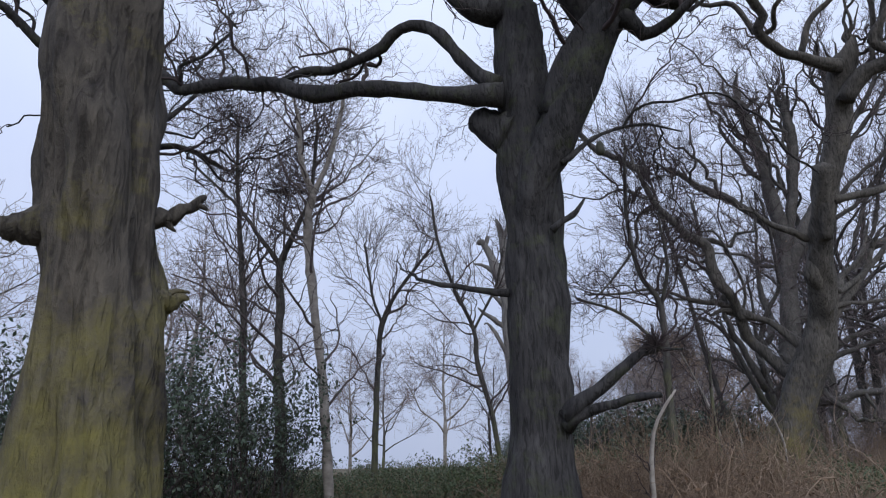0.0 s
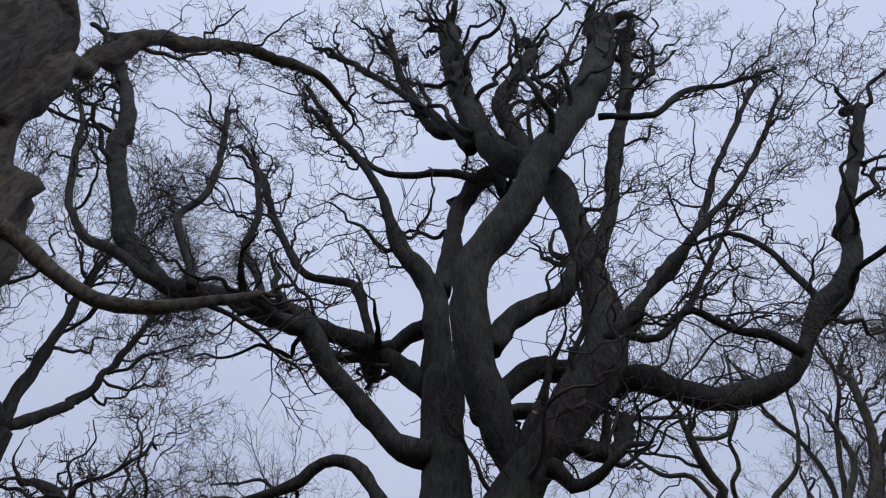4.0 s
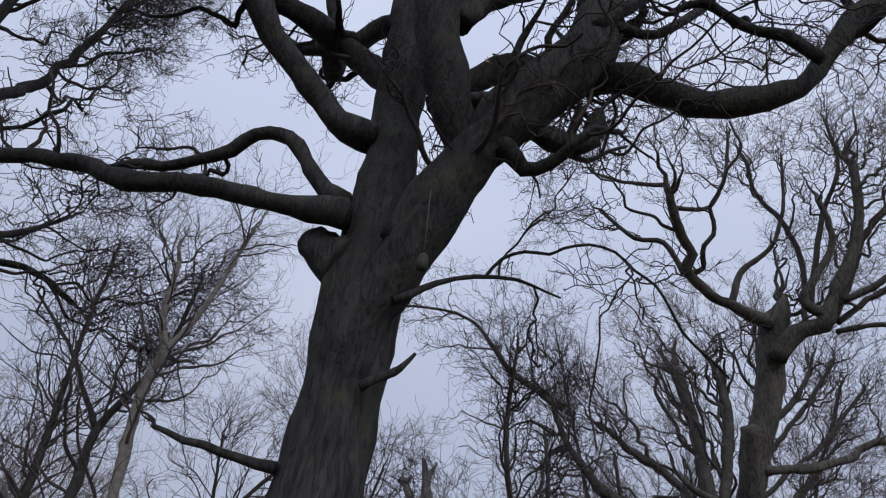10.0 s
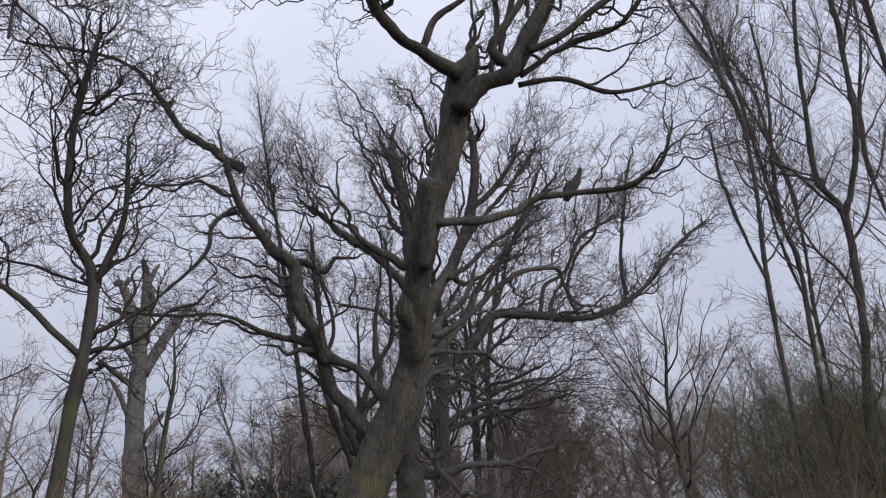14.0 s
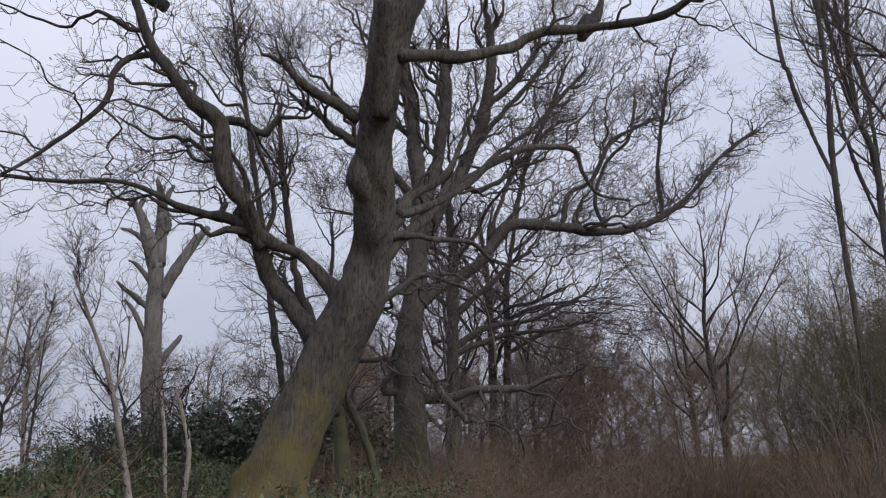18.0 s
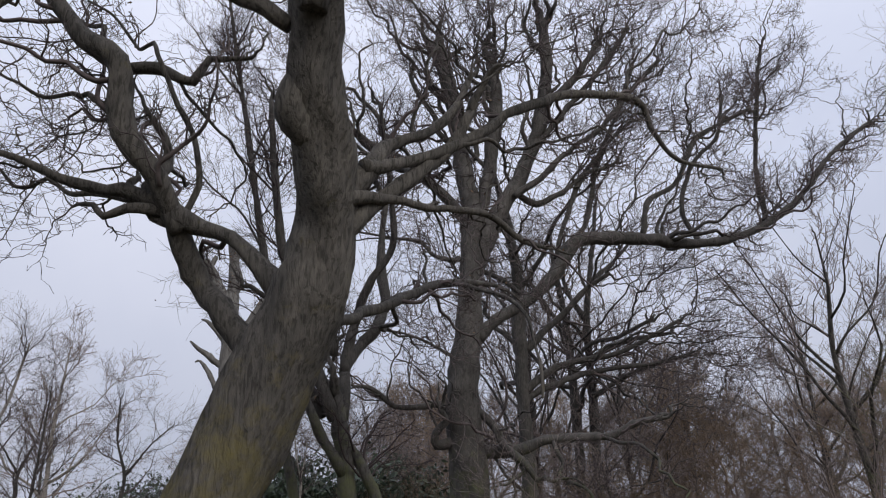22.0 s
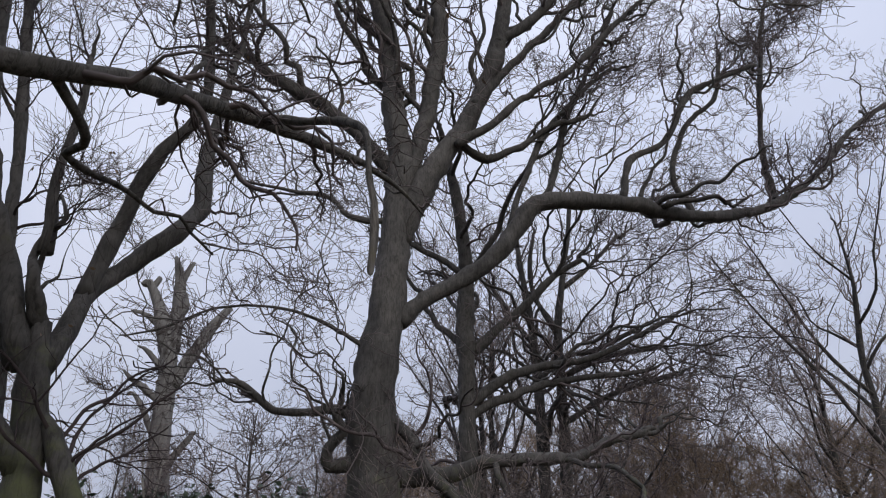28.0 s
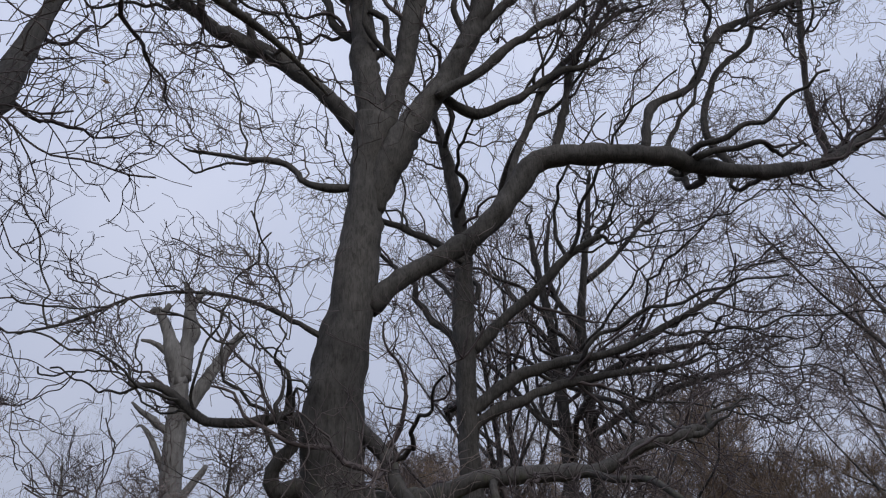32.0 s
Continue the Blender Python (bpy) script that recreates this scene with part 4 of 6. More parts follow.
oak3_pieces = [
    ("trunk", [(14.64, 33.35, 3.03, 0.6), (14.56, 33.35, 4.08, 0.55), (14.59, 33.35, 5.23, 0.56), (14.66, 33.35, 6.23, 0.52), (14.85, 33.33, 7.31, 0.49), (14.98, 33.32, 8.62, 0.46), (15.07, 33.31, 9.86, 0.42), (15.18, 33.30, 11.21, 0.44), (15.21, 33.30, 12.11, 0.48)]),
    ("limb", [(15.26, 33.30, 11.94, 0.36), (15.11, 33.38, 13.65, 0.32), (14.92, 33.46, 15.31, 0.33), (14.71, 33.54, 17.11, 0.35), (14.29, 33.65, 19.56, 0.32)]),
    ("limb", [(15.49, 33.28, 11.54, 0.19), (15.70, 33.22, 12.46, 0.23), (15.96, 33.14, 13.92, 0.26), (16.13, 33.07, 15.36, 0.28), (16.37, 32.99, 17.16, 0.26), (16.29, 32.94, 19.02, 0.22)]),
    ("limb", [(15.20, 33.30, 9.65, 0.24), (15.48, 33.23, 10.65, 0.32), (16.01, 33.12, 11.84, 0.35), (16.65, 33.01, 12.86, 0.34), (17.31, 32.90, 14.13, 0.31), (17.86, 32.79, 15.48, 0.27), (18.13, 32.73, 16.62, 0.3), (18.41, 32.66, 18.06, 0.26), (18.49, 32.57, 20.57, 0.22)]),
    ("limb", [(14.95, 33.32, 11.87, 0.24), (14.17, 33.28, 12.71, 0.2), (13.30, 33.24, 13.55, 0.19), (12.62, 33.22, 14.09, 0.21), (11.84, 33.20, 14.41, 0.18), (11.15, 33.18, 14.95, 0.16), (10.45, 33.16, 15.51, 0.13)]),
    ("limb", [(15.15, 33.31, 7.43, 0.28), (15.77, 33.25, 8.02, 0.23), (16.64, 33.18, 8.52, 0.24), (17.54, 33.10, 9.20, 0.27), (18.34, 33.02, 10.13, 0.27), (19.03, 32.89, 10.89, 0.25), (20.05, 32.74, 11.05, 0.25), (21.24, 32.56, 11.05, 0.23), (22.30, 32.70, 11.03, 0.22), (24.09, 33.34, 11.25, 0.19), (25.78, 33.86, 11.71, 0.17), (27.96, 34.42, 12.69, 0.16), (30.06, 34.78, 14.12, 0.13), (31.48, 35.02, 15.40, 0.12), (33.49, 35.32, 17.35, 0.11), (36.19, 35.61, 19.23, 0.09)]),
    ("limb", [(21.43, 32.60, 11.21, 0.12), (22.01, 32.76, 12.64, 0.11), (23.08, 32.84, 13.37, 0.1), (23.86, 32.92, 14.36, 0.1), (24.53, 33.02, 15.60, 0.1), (25.69, 33.08, 16.46, 0.08), (27.63, 33.16, 17.61, 0.07)]),
    ("limb", [(29.04, 35.58, 13.65, 0.12), (28.93, 35.43, 15.26, 0.11), (29.38, 35.14, 18.19, 0.1), (29.89, 34.91, 20.65, 0.09), (30.34, 34.74, 22.44, 0.07)]),
    ("limb", [(14.30, 33.38, 4.90, 0.17), (13.67, 33.34, 5.22, 0.13), (13.13, 33.31, 5.13, 0.1), (12.37, 33.28, 5.13, 0.09), (11.98, 33.25, 5.41, 0.08), (11.59, 33.22, 5.69, 0.07), (11.10, 33.19, 5.78, 0.045)]),
    ("limb", [(14.34, 33.37, 4.06, 0.19), (13.76, 33.19, 3.96, 0.14), (13.64, 33.07, 4.24, 0.12), (13.90, 32.86, 4.56, 0.11), (13.71, 32.70, 4.94, 0.09)]),
    ("limb", [(15.17, 33.30, 3.71, 0.22), (16.27, 33.03, 3.68, 0.19), (17.11, 32.82, 3.96, 0.17), (17.99, 32.60, 4.02, 0.15), (19.09, 32.33, 4.10, 0.14), (19.75, 32.16, 4.43, 0.11), (20.66, 31.94, 4.55, 0.09)]),
    ("limb", [(14.89, 33.33, 5.15, 0.15), (15.35, 33.07, 4.57, 0.14), (15.76, 32.76, 3.80, 0.13), (16.22, 32.49, 3.29, 0.13)]),
    ("limb", [(14.94, 33.32, 10.33, 0.1), (13.85, 33.41, 10.36, 0.08), (13.35, 33.46, 10.92, 0.07), (12.51, 33.53, 11.08, 0.06), (11.40, 33.62, 11.27, 0.041)]),
    ("limb", [(17.30, 32.85, 14.10, 0.17), (18.20, 32.78, 15.36, 0.14), (19.34, 32.68, 16.78, 0.13), (20.60, 32.58, 18.32, 0.11), (21.98, 32.46, 20.29, 0.09)]),
    ("limb", [(16.68, 32.73, 12.55, 0.13), (17.76, 32.64, 13.27, 0.12), (18.97, 32.53, 14.56, 0.11), (20.29, 32.42, 15.52, 0.1), (21.74, 32.30, 17.26, 0.09), (23.14, 32.19, 18.87, 0.07)]),
    ("limb", [(18.33, 33.49, 10.48, 0.1), (18.88, 33.44, 12.09, 0.1), (19.66, 33.38, 13.81, 0.1), (20.86, 33.28, 15.36, 0.08), (22.17, 33.17, 16.58, 0.07)]),
    ("limb", [(19.31, 33.68, 11.43, 0.11), (19.94, 33.63, 12.68, 0.1), (20.45, 33.58, 14.61, 0.1), (21.57, 33.49, 16.91, 0.09), (22.64, 33.40, 19.45, 0.08)]),
    ("limb", [(16.89, 33.43, 13.15, 0.12), (17.70, 33.36, 12.66, 0.11), (18.63, 33.28, 13.05, 0.09), (19.75, 33.19, 13.90, 0.08), (20.94, 33.09, 14.37, 0.07)]),
    ("limb", [(18.09, 32.61, 16.48, 0.16), (19.44, 32.49, 17.80, 0.14), (20.73, 32.39, 19.69, 0.11)]),
    ("limb", [(24.17, 33.45, 11.33, 0.11), (23.94, 33.71, 12.96, 0.1), (24.82, 33.88, 14.99, 0.1), (26.33, 33.97, 16.65, 0.08), (27.17, 34.11, 18.78, 0.07)]),
]
oak3_pieces += [
    ("limb", [(14.6, 33.3, 6.6, 0.06), (13.28, 33.2, 7.29, 0.045), (12.14, 33.2, 7.6, 0.035), (10.85, 33.2, 7.5, 0.028), (9.73, 33.2, 6.98, 0.03), (8.99, 33.2, 6.74, 0.02)]),
]
oak3, oak3_shoots = tree("oak_tree", "tall bare oak with one long level limb", oak3_pieces, MAT_SMOOTH, (520, 4300, 10500), (3.0, 1.5, 0.72), twig_mat=MAT_TWIG_MID_HAZE, floor_r=0.0098, boughs=130, lift=0.18, gnarl=0.38, bare=1)
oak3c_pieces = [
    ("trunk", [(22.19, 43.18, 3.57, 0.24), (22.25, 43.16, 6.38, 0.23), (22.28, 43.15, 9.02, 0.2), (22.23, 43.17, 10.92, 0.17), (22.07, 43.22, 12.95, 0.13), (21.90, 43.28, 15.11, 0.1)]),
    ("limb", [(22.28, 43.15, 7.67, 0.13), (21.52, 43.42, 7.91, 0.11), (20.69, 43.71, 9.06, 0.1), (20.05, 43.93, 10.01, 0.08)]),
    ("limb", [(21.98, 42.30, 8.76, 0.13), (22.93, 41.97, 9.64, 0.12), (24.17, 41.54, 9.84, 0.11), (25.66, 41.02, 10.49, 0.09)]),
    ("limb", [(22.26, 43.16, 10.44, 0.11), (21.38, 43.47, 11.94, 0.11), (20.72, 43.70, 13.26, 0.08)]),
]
oak3c, oak3c_shoots = tree("oak_tree", "slim upright bare oak behind the tall oak", oak3c_pieces, MAT_SMOOTH, (60, 480, 1300), (4.0, 2.2, 1.1), twig_mat=MAT_TWIG_MID_HAZE, floor_r=0.012, boughs=22, lift=0.02, step=0.4, sides=12)
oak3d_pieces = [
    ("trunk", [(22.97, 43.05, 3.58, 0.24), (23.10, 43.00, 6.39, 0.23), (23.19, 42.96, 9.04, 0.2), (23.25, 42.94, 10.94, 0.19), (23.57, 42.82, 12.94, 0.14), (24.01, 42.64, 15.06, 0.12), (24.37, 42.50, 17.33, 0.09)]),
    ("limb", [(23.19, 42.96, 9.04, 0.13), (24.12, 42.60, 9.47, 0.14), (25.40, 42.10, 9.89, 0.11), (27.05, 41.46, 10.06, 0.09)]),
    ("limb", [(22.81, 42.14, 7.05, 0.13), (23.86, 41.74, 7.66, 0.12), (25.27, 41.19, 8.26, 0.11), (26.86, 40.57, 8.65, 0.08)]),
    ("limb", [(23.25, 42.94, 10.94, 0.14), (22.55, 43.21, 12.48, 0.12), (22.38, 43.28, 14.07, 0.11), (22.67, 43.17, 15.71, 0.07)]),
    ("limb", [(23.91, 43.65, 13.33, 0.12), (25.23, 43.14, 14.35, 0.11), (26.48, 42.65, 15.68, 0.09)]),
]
oak3d, oak3d_shoots = tree("oak_tree", "slim upright bare oak with level side branches", oak3d_pieces, MAT_SMOOTH, (60, 480, 1300), (4.0, 2.2, 1.1), twig_mat=MAT_TWIG_MID_HAZE, floor_r=0.012, boughs=22, lift=0.02, step=0.4, sides=12)
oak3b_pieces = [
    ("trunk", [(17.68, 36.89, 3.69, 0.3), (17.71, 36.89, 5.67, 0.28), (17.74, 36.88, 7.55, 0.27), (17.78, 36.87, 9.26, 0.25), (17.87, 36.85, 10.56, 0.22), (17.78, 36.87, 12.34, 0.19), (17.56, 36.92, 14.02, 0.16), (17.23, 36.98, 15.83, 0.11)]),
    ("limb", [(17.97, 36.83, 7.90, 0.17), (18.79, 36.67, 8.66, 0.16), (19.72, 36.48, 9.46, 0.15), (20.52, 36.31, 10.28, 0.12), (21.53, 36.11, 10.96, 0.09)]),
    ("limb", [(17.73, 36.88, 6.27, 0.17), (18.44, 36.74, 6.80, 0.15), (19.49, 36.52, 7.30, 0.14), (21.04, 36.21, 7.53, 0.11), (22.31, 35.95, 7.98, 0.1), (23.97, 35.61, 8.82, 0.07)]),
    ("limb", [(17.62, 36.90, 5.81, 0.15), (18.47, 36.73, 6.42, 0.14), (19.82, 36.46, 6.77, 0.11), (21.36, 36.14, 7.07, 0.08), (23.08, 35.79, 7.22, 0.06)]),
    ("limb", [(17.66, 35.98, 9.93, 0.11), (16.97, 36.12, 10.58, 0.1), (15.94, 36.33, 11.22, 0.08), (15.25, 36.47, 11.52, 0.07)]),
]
oak3b, oak3b_shoots = tree("oak_tree", "slender bare oak with many drooping side branches", oak3b_pieces, MAT_SMOOTH, (90, 750, 2000), (3.6, 2.0, 1.0), twig_mat=MAT_TWIG_MID_HAZE, floor_r=0.0115, boughs=36, lift=-0.02)
mstree_pieces = [
    ("trunk", [(10.55, 24.85, 1.5, 0.18), (10.51, 24.85, 2.15, 0.175), (10.45, 24.87, 2.8, 0.175), (10.35, 24.9, 3.3, 0.17), (10.3, 24.92, 3.7, 0.15), (10.28, 24.92, 4.0, 0.1)]),
    ("limb", [(11.6, 24.6, 0.3, 0.12), (11.3, 24.7, 1.2, 0.11), (10.94, 24.8, 2.17, 0.11), (10.62, 24.85, 2.8, 0.1), (10.42, 24.88, 3.2, 0.012)]),
    ("limb", [(10.42, 24.82, 2.5, 0.1), (10.22, 24.7, 2.85, 0.1), (9.98, 24.66, 3.28, 0.1), (9.69, 24.6, 3.87, 0.095), (9.48, 24.6, 4.46, 0.085), (9.2, 24.6, 5.16, 0.07), (8.95, 24.6, 5.9, 0.05)]),
    ("limb", [(10.25, 24.9, 3.5, 0.11), (9.98, 24.9, 4.27, 0.11), (9.7, 24.9, 4.87, 0.105), (9.43, 24.9, 5.5, 0.1), (9.22, 24.9, 6.4, 0.095), (9.0, 24.9, 7.6, 0.085), (8.8, 24.9, 9.1, 0.075), (8.65, 24.95, 10.6, 0.06)]),
    ("limb", [(10.36, 24.93, 3.5, 0.13), (10.45, 25.26, 4.12, 0.125), (10.47, 25.58, 4.62, 0.12), (10.77, 25.92, 5.15, 0.12), (11.10, 25.99, 5.59, 0.13), (11.26, 26.3, 6.1, 0.12), (11.36, 26.55, 6.7, 0.11), (11.25, 26.8, 7.5, 0.1), (11.35, 26.9, 8.4, 0.085), (11.5, 26.9, 9.6, 0.06), (11.6, 26.8, 10.8, 0.045)]),
    ("limb", [(10.43, 25.48, 4.51, 0.11), (10.63, 25.58, 5.45, 0.1), (10.77, 25.52, 6.04, 0.1), (11.04, 25.43, 6.53, 0.09), (11.41, 25.29, 7.28, 0.08), (11.41, 25.07, 8.29, 0.07), (11.27, 24.84, 9.38, 0.06), (11.07, 24.66, 10.57, 0.049)]),
    ("limb", [(10.04, 25.15, 3.58, 0.11), (9.79, 25.12, 4.12, 0.09), (9.50, 25.08, 4.67, 0.09), (9.33, 25.06, 5.33, 0.08), (8.95, 25.01, 5.84, 0.06), (8.49, 24.95, 6.17, 0.048)]),
    ("limb", [(10.21, 24.72, 4.70, 0.08), (10.18, 24.72, 5.19, 0.07), (10.11, 24.71, 5.70, 0.048), (10.17, 24.72, 6.60, 0.042), (10.13, 24.71, 7.38, 0.034)]),
    ("limb", [(9.95, 24.87, 3.98, 0.034), (9.51, 24.81, 3.62, 0.033), (9.05, 24.75, 3.15, 0.024), (8.85, 24.72, 2.77, 0.017)]),
]
mstree, mstree_shoots = tree("ash_tree", "bare grey tree of several stems from one bole", mstree_pieces, MAT_SMOOTH, (120, 800, 2200), (1.7, 1.0, 0.6), floor_r=0.0036, gnarl=0.17, near=0.4, bare=1)
slender_pieces = [
    ("trunk", [(9.72, 27, 1.0, 0.11), (9.36, 27, 3.0, 0.1), (8.98, 27, 5.0, 0.095), (8.64, 27, 7.0, 0.085), (8.26, 27, 9.2, 0.078), (7.9, 27, 11.2, 0.066), (7.5, 27, 13.3, 0.055), (7.12, 27, 15.4, 0.04), (6.86, 27, 17.0, 0.022)]),
    ("limb", [(8.5, 27, 7.8, 0.035), (8.0, 26.8, 8.6, 0.03), (7.3, 26.7, 9.2, 0.022), (6.5, 26.6, 10.1, 0.012)]),
    ("limb", [(8.1, 27, 10.1, 0.035), (8.5, 26.9, 11.3, 0.03), (8.8, 26.9, 12.6, 0.022), (9.0, 26.8, 14.2, 0.012)]),
    ("limb", [(7.75, 27, 12.0, 0.032), (7.1, 27.1, 12.9, 0.026), (6.3, 27.1, 14.2, 0.016)]),
]
slender, slender_shoots = tree("ash_tree", "tall slender bare tree leaning behind the oak", slender_pieces, MAT_SMOOTH, (70, 620, 1900), (1.8, 1.0, 0.55), floor_r=0.0045, gnarl=0.2, lift=0.2, flare=0.1, sides=10, near=0.35)
pollard_pieces = [
    ("trunk", [(2.29, 78.39, 5.39, 0.984), (2.03, 78.34, 7.88, 0.969), (1.70, 78.28, 11.35, 0.925), (1.43, 78.23, 15.02, 0.881), (1.35, 78.22, 17.92, 0.829), (1.12, 78.18, 20.94, 0.74)]),
    ("limb", [(1.20, 78.19, 20.43, 0.733), (0.36, 78.03, 22.96, 0.731), (-0.42, 77.89, 25.03, 0.433), (-1.45, 77.70, 27.10, 0.348), (-1.86, 77.62, 26.76, 0.306)]),
    ("stub", [(-1.21, 77.75, 26.47, 0.348), (-0.59, 77.86, 27.68, 0.221)]),
    ("limb", [(1.26, 78.20, 20.96, 0.722), (1.35, 78.22, 24.16, 0.561), (1.28, 78.20, 26.37, 0.527), (0.86, 78.13, 28.60, 0.357), (0.37, 78.04, 29.98, 0.178)]),
    ("stub", [(1.11, 78.17, 27.20, 0.315), (1.48, 78.24, 28.40, 0.272), (2.04, 78.35, 29.67, 0.136)]),
    ("stub", [(1.05, 78.16, 23.04, 0.34), (1.90, 78.32, 25.34, 0.348), (1.47, 78.24, 26.68, 0.221)]),
    ("limb", [(1.83, 78.31, 17.71, 0.578), (2.48, 78.43, 19.53, 0.552), (3.58, 78.63, 21.73, 0.518), (4.53, 78.80, 23.73, 0.484), (5.71, 79.02, 25.56, 0.315)]),
    ("stub", [(0.91, 78.14, 16.42, 0.289), (-0.83, 77.81, 17.74, 0.246), (-2.19, 77.56, 18.84, 0.119)]),
    ("stub", [(0.92, 78.14, 13.58, 0.281), (-0.31, 77.91, 15.85, 0.238), (-1.14, 77.76, 16.98, 0.162), (-1.55, 77.68, 16.85, 0.0765)]),
    ("stub", [(2.37, 78.40, 11.15, 0.357), (3.43, 78.60, 12.79, 0.323), (4.02, 78.71, 13.99, 0.204)]),
    ("stub", [(0.98, 78.15, 18.89, 0.246), (-0.40, 77.89, 20.53, 0.212), (-1.38, 77.71, 21.04, 0.102)]),
    ("stub", [(0.65, 78.09, 21.67, 0.297), (-0.93, 77.80, 23.87, 0.212), (-2.36, 77.53, 24.23, 0.111)]),
]
pollard, pollard_shoots = tree("dead_tree", "dead grey tree with broken limb ends", pollard_pieces, MAT_DEAD, (26, 200, 700), (2.2, 1.3, 0.8), flare=0.25, step=0.5, floor_r=0.012, whole=False)
sapa_pieces = [
    ("trunk", [(25.24, 22.66, 4.01, 0.09), (25.31, 22.58, 6.69, 0.09), (25.45, 22.41, 10.10, 0.09), (25.69, 22.10, 13.64, 0.08), (25.73, 22.06, 16.88, 0.1), (25.38, 22.50, 19.79, 0.08), (24.71, 23.32, 23.59, 0.07), (24.45, 23.65, 27.56, 0.06)]),
    ("limb", [(25.79, 21.99, 16.28, 0.07), (25.54, 22.29, 18.76, 0.09), (25.39, 22.48, 22.40, 0.08), (24.62, 23.43, 25.86, 0.06)]),
    ("limb", [(25.44, 22.42, 9.20, 0.06), (25.15, 22.78, 11.61, 0.07), (24.95, 23.02, 14.23, 0.07), (24.95, 23.02, 16.44, 0.049)]),
]
sapa, sapa_shoots = tree("young_tree", "tall slender bare young tree with upright stems", sapa_pieces, MAT_SMOOTH, (44, 420, 2000), (5.0, 2.4, 1.1), twig_mat=MAT_TWIG_MID_HAZE, floor_r=0.005, gnarl=0.12, lift=0.26, near=0.3, flare=0.1, sides=10)
sapb_pieces = [
    ("trunk", [(26.85, 22.68, 4.05, 0.09), (26.95, 22.56, 6.79, 0.09), (27.14, 22.33, 10.26, 0.09), (27.01, 22.48, 11.99, 0.08), (26.90, 22.62, 14.90, 0.08), (26.83, 22.70, 17.51, 0.09), (26.70, 22.87, 21.05, 0.08)]),
    ("limb", [(27.01, 22.48, 11.99, 0.1), (27.16, 22.30, 14.78, 0.08), (27.50, 21.89, 18.04, 0.07), (27.58, 21.79, 21.79, 0.05)]),
]
sapb, sapb_shoots = tree("young_tree", "tall slender bare young tree with upright stems", sapb_pieces, MAT_SMOOTH, (40, 380, 1800), (5.0, 2.4, 1.1), twig_mat=MAT_TWIG_MID_HAZE, floor_r=0.005, gnarl=0.12, lift=0.26, near=0.3, flare=0.1, sides=10)
sapc_pieces = [
    ("trunk", [(28.15, 22.19, 4.03, 0.14), (28.61, 21.59, 7.52, 0.14), (28.88, 21.25, 11.02, 0.13), (28.88, 21.25, 12.48, 0.14), (28.60, 21.61, 13.88, 0.12), (28.75, 21.42, 16.55, 0.11), (29.04, 21.05, 20.31, 0.09), (29.45, 20.52, 24.05, 0.08), (29.67, 20.25, 27.59, 0.06)]),
    ("limb", [(28.92, 21.20, 11.97, 0.14), (29.62, 20.31, 14.72, 0.12), (29.90, 19.95, 17.91, 0.11), (30.12, 19.66, 21.80, 0.12), (30.32, 19.41, 25.83, 0.08)]),
]
sapc, sapc_shoots = tree("young_tree", "tall slender bare young tree with upright stems", sapc_pieces, MAT_SMOOTH, (44, 420, 2000), (5.0, 2.4, 1.1), twig_mat=MAT_TWIG_MID_HAZE, floor_r=0.005, gnarl=0.12, lift=0.26, near=0.3, flare=0.1, sides=10)
bircha_pieces = [
    ("trunk", [(-2.90, 15.85, 1.29, 0.11), (-3.04, 15.81, 2.65, 0.12), (-3.22, 15.75, 4.09, 0.11), (-3.38, 15.70, 5.33, 0.11), (-3.54, 15.65, 6.48, 0.11), (-3.57, 15.64, 7.39, 0.12), (-3.49, 15.67, 7.94, 0.1), (-3.79, 15.57, 8.80, 0.08), (-3.96, 15.52, 10.29, 0.06)]),
    ("limb", [(-3.49, 15.67, 7.94, 0.09), (-3.11, 15.79, 9.03, 0.07), (-2.89, 15.86, 10.42, 0.06), (-2.65, 15.93, 11.88, 0.04)]),
]
bircha, bircha_shoots = tree("birch_tree", "thin bare birch with pale patched bark", bircha_pieces, MAT_BIRCH, (42, 300, 850), (3.2, 1.6, 0.8), twig_mat=MAT_TWIG_MID_HAZE, floor_r=0.005, gnarl=0.22, lift=0.1, flare=0.1, sides=10, pull=0.04)
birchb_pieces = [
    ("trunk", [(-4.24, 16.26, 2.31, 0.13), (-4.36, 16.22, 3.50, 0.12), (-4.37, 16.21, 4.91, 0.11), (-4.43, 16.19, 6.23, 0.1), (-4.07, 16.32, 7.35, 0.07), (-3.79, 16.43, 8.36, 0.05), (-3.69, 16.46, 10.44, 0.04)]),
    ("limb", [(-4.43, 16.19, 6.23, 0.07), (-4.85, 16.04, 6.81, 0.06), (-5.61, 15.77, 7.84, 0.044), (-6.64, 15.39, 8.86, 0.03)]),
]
birchb, birchb_shoots = tree("birch_tree", "thin bare birch with a forked dark stem", birchb_pieces, MAT_SMOOTH, (42, 300, 850), (3.2, 1.6, 0.8), twig_mat=MAT_TWIG_MID_HAZE, floor_r=0.005, gnarl=0.22, lift=0.1, flare=0.1, sides=10, pull=0.04)
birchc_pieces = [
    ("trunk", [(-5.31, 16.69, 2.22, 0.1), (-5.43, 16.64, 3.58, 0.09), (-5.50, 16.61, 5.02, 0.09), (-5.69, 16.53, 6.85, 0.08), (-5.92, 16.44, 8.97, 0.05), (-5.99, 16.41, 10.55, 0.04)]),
]
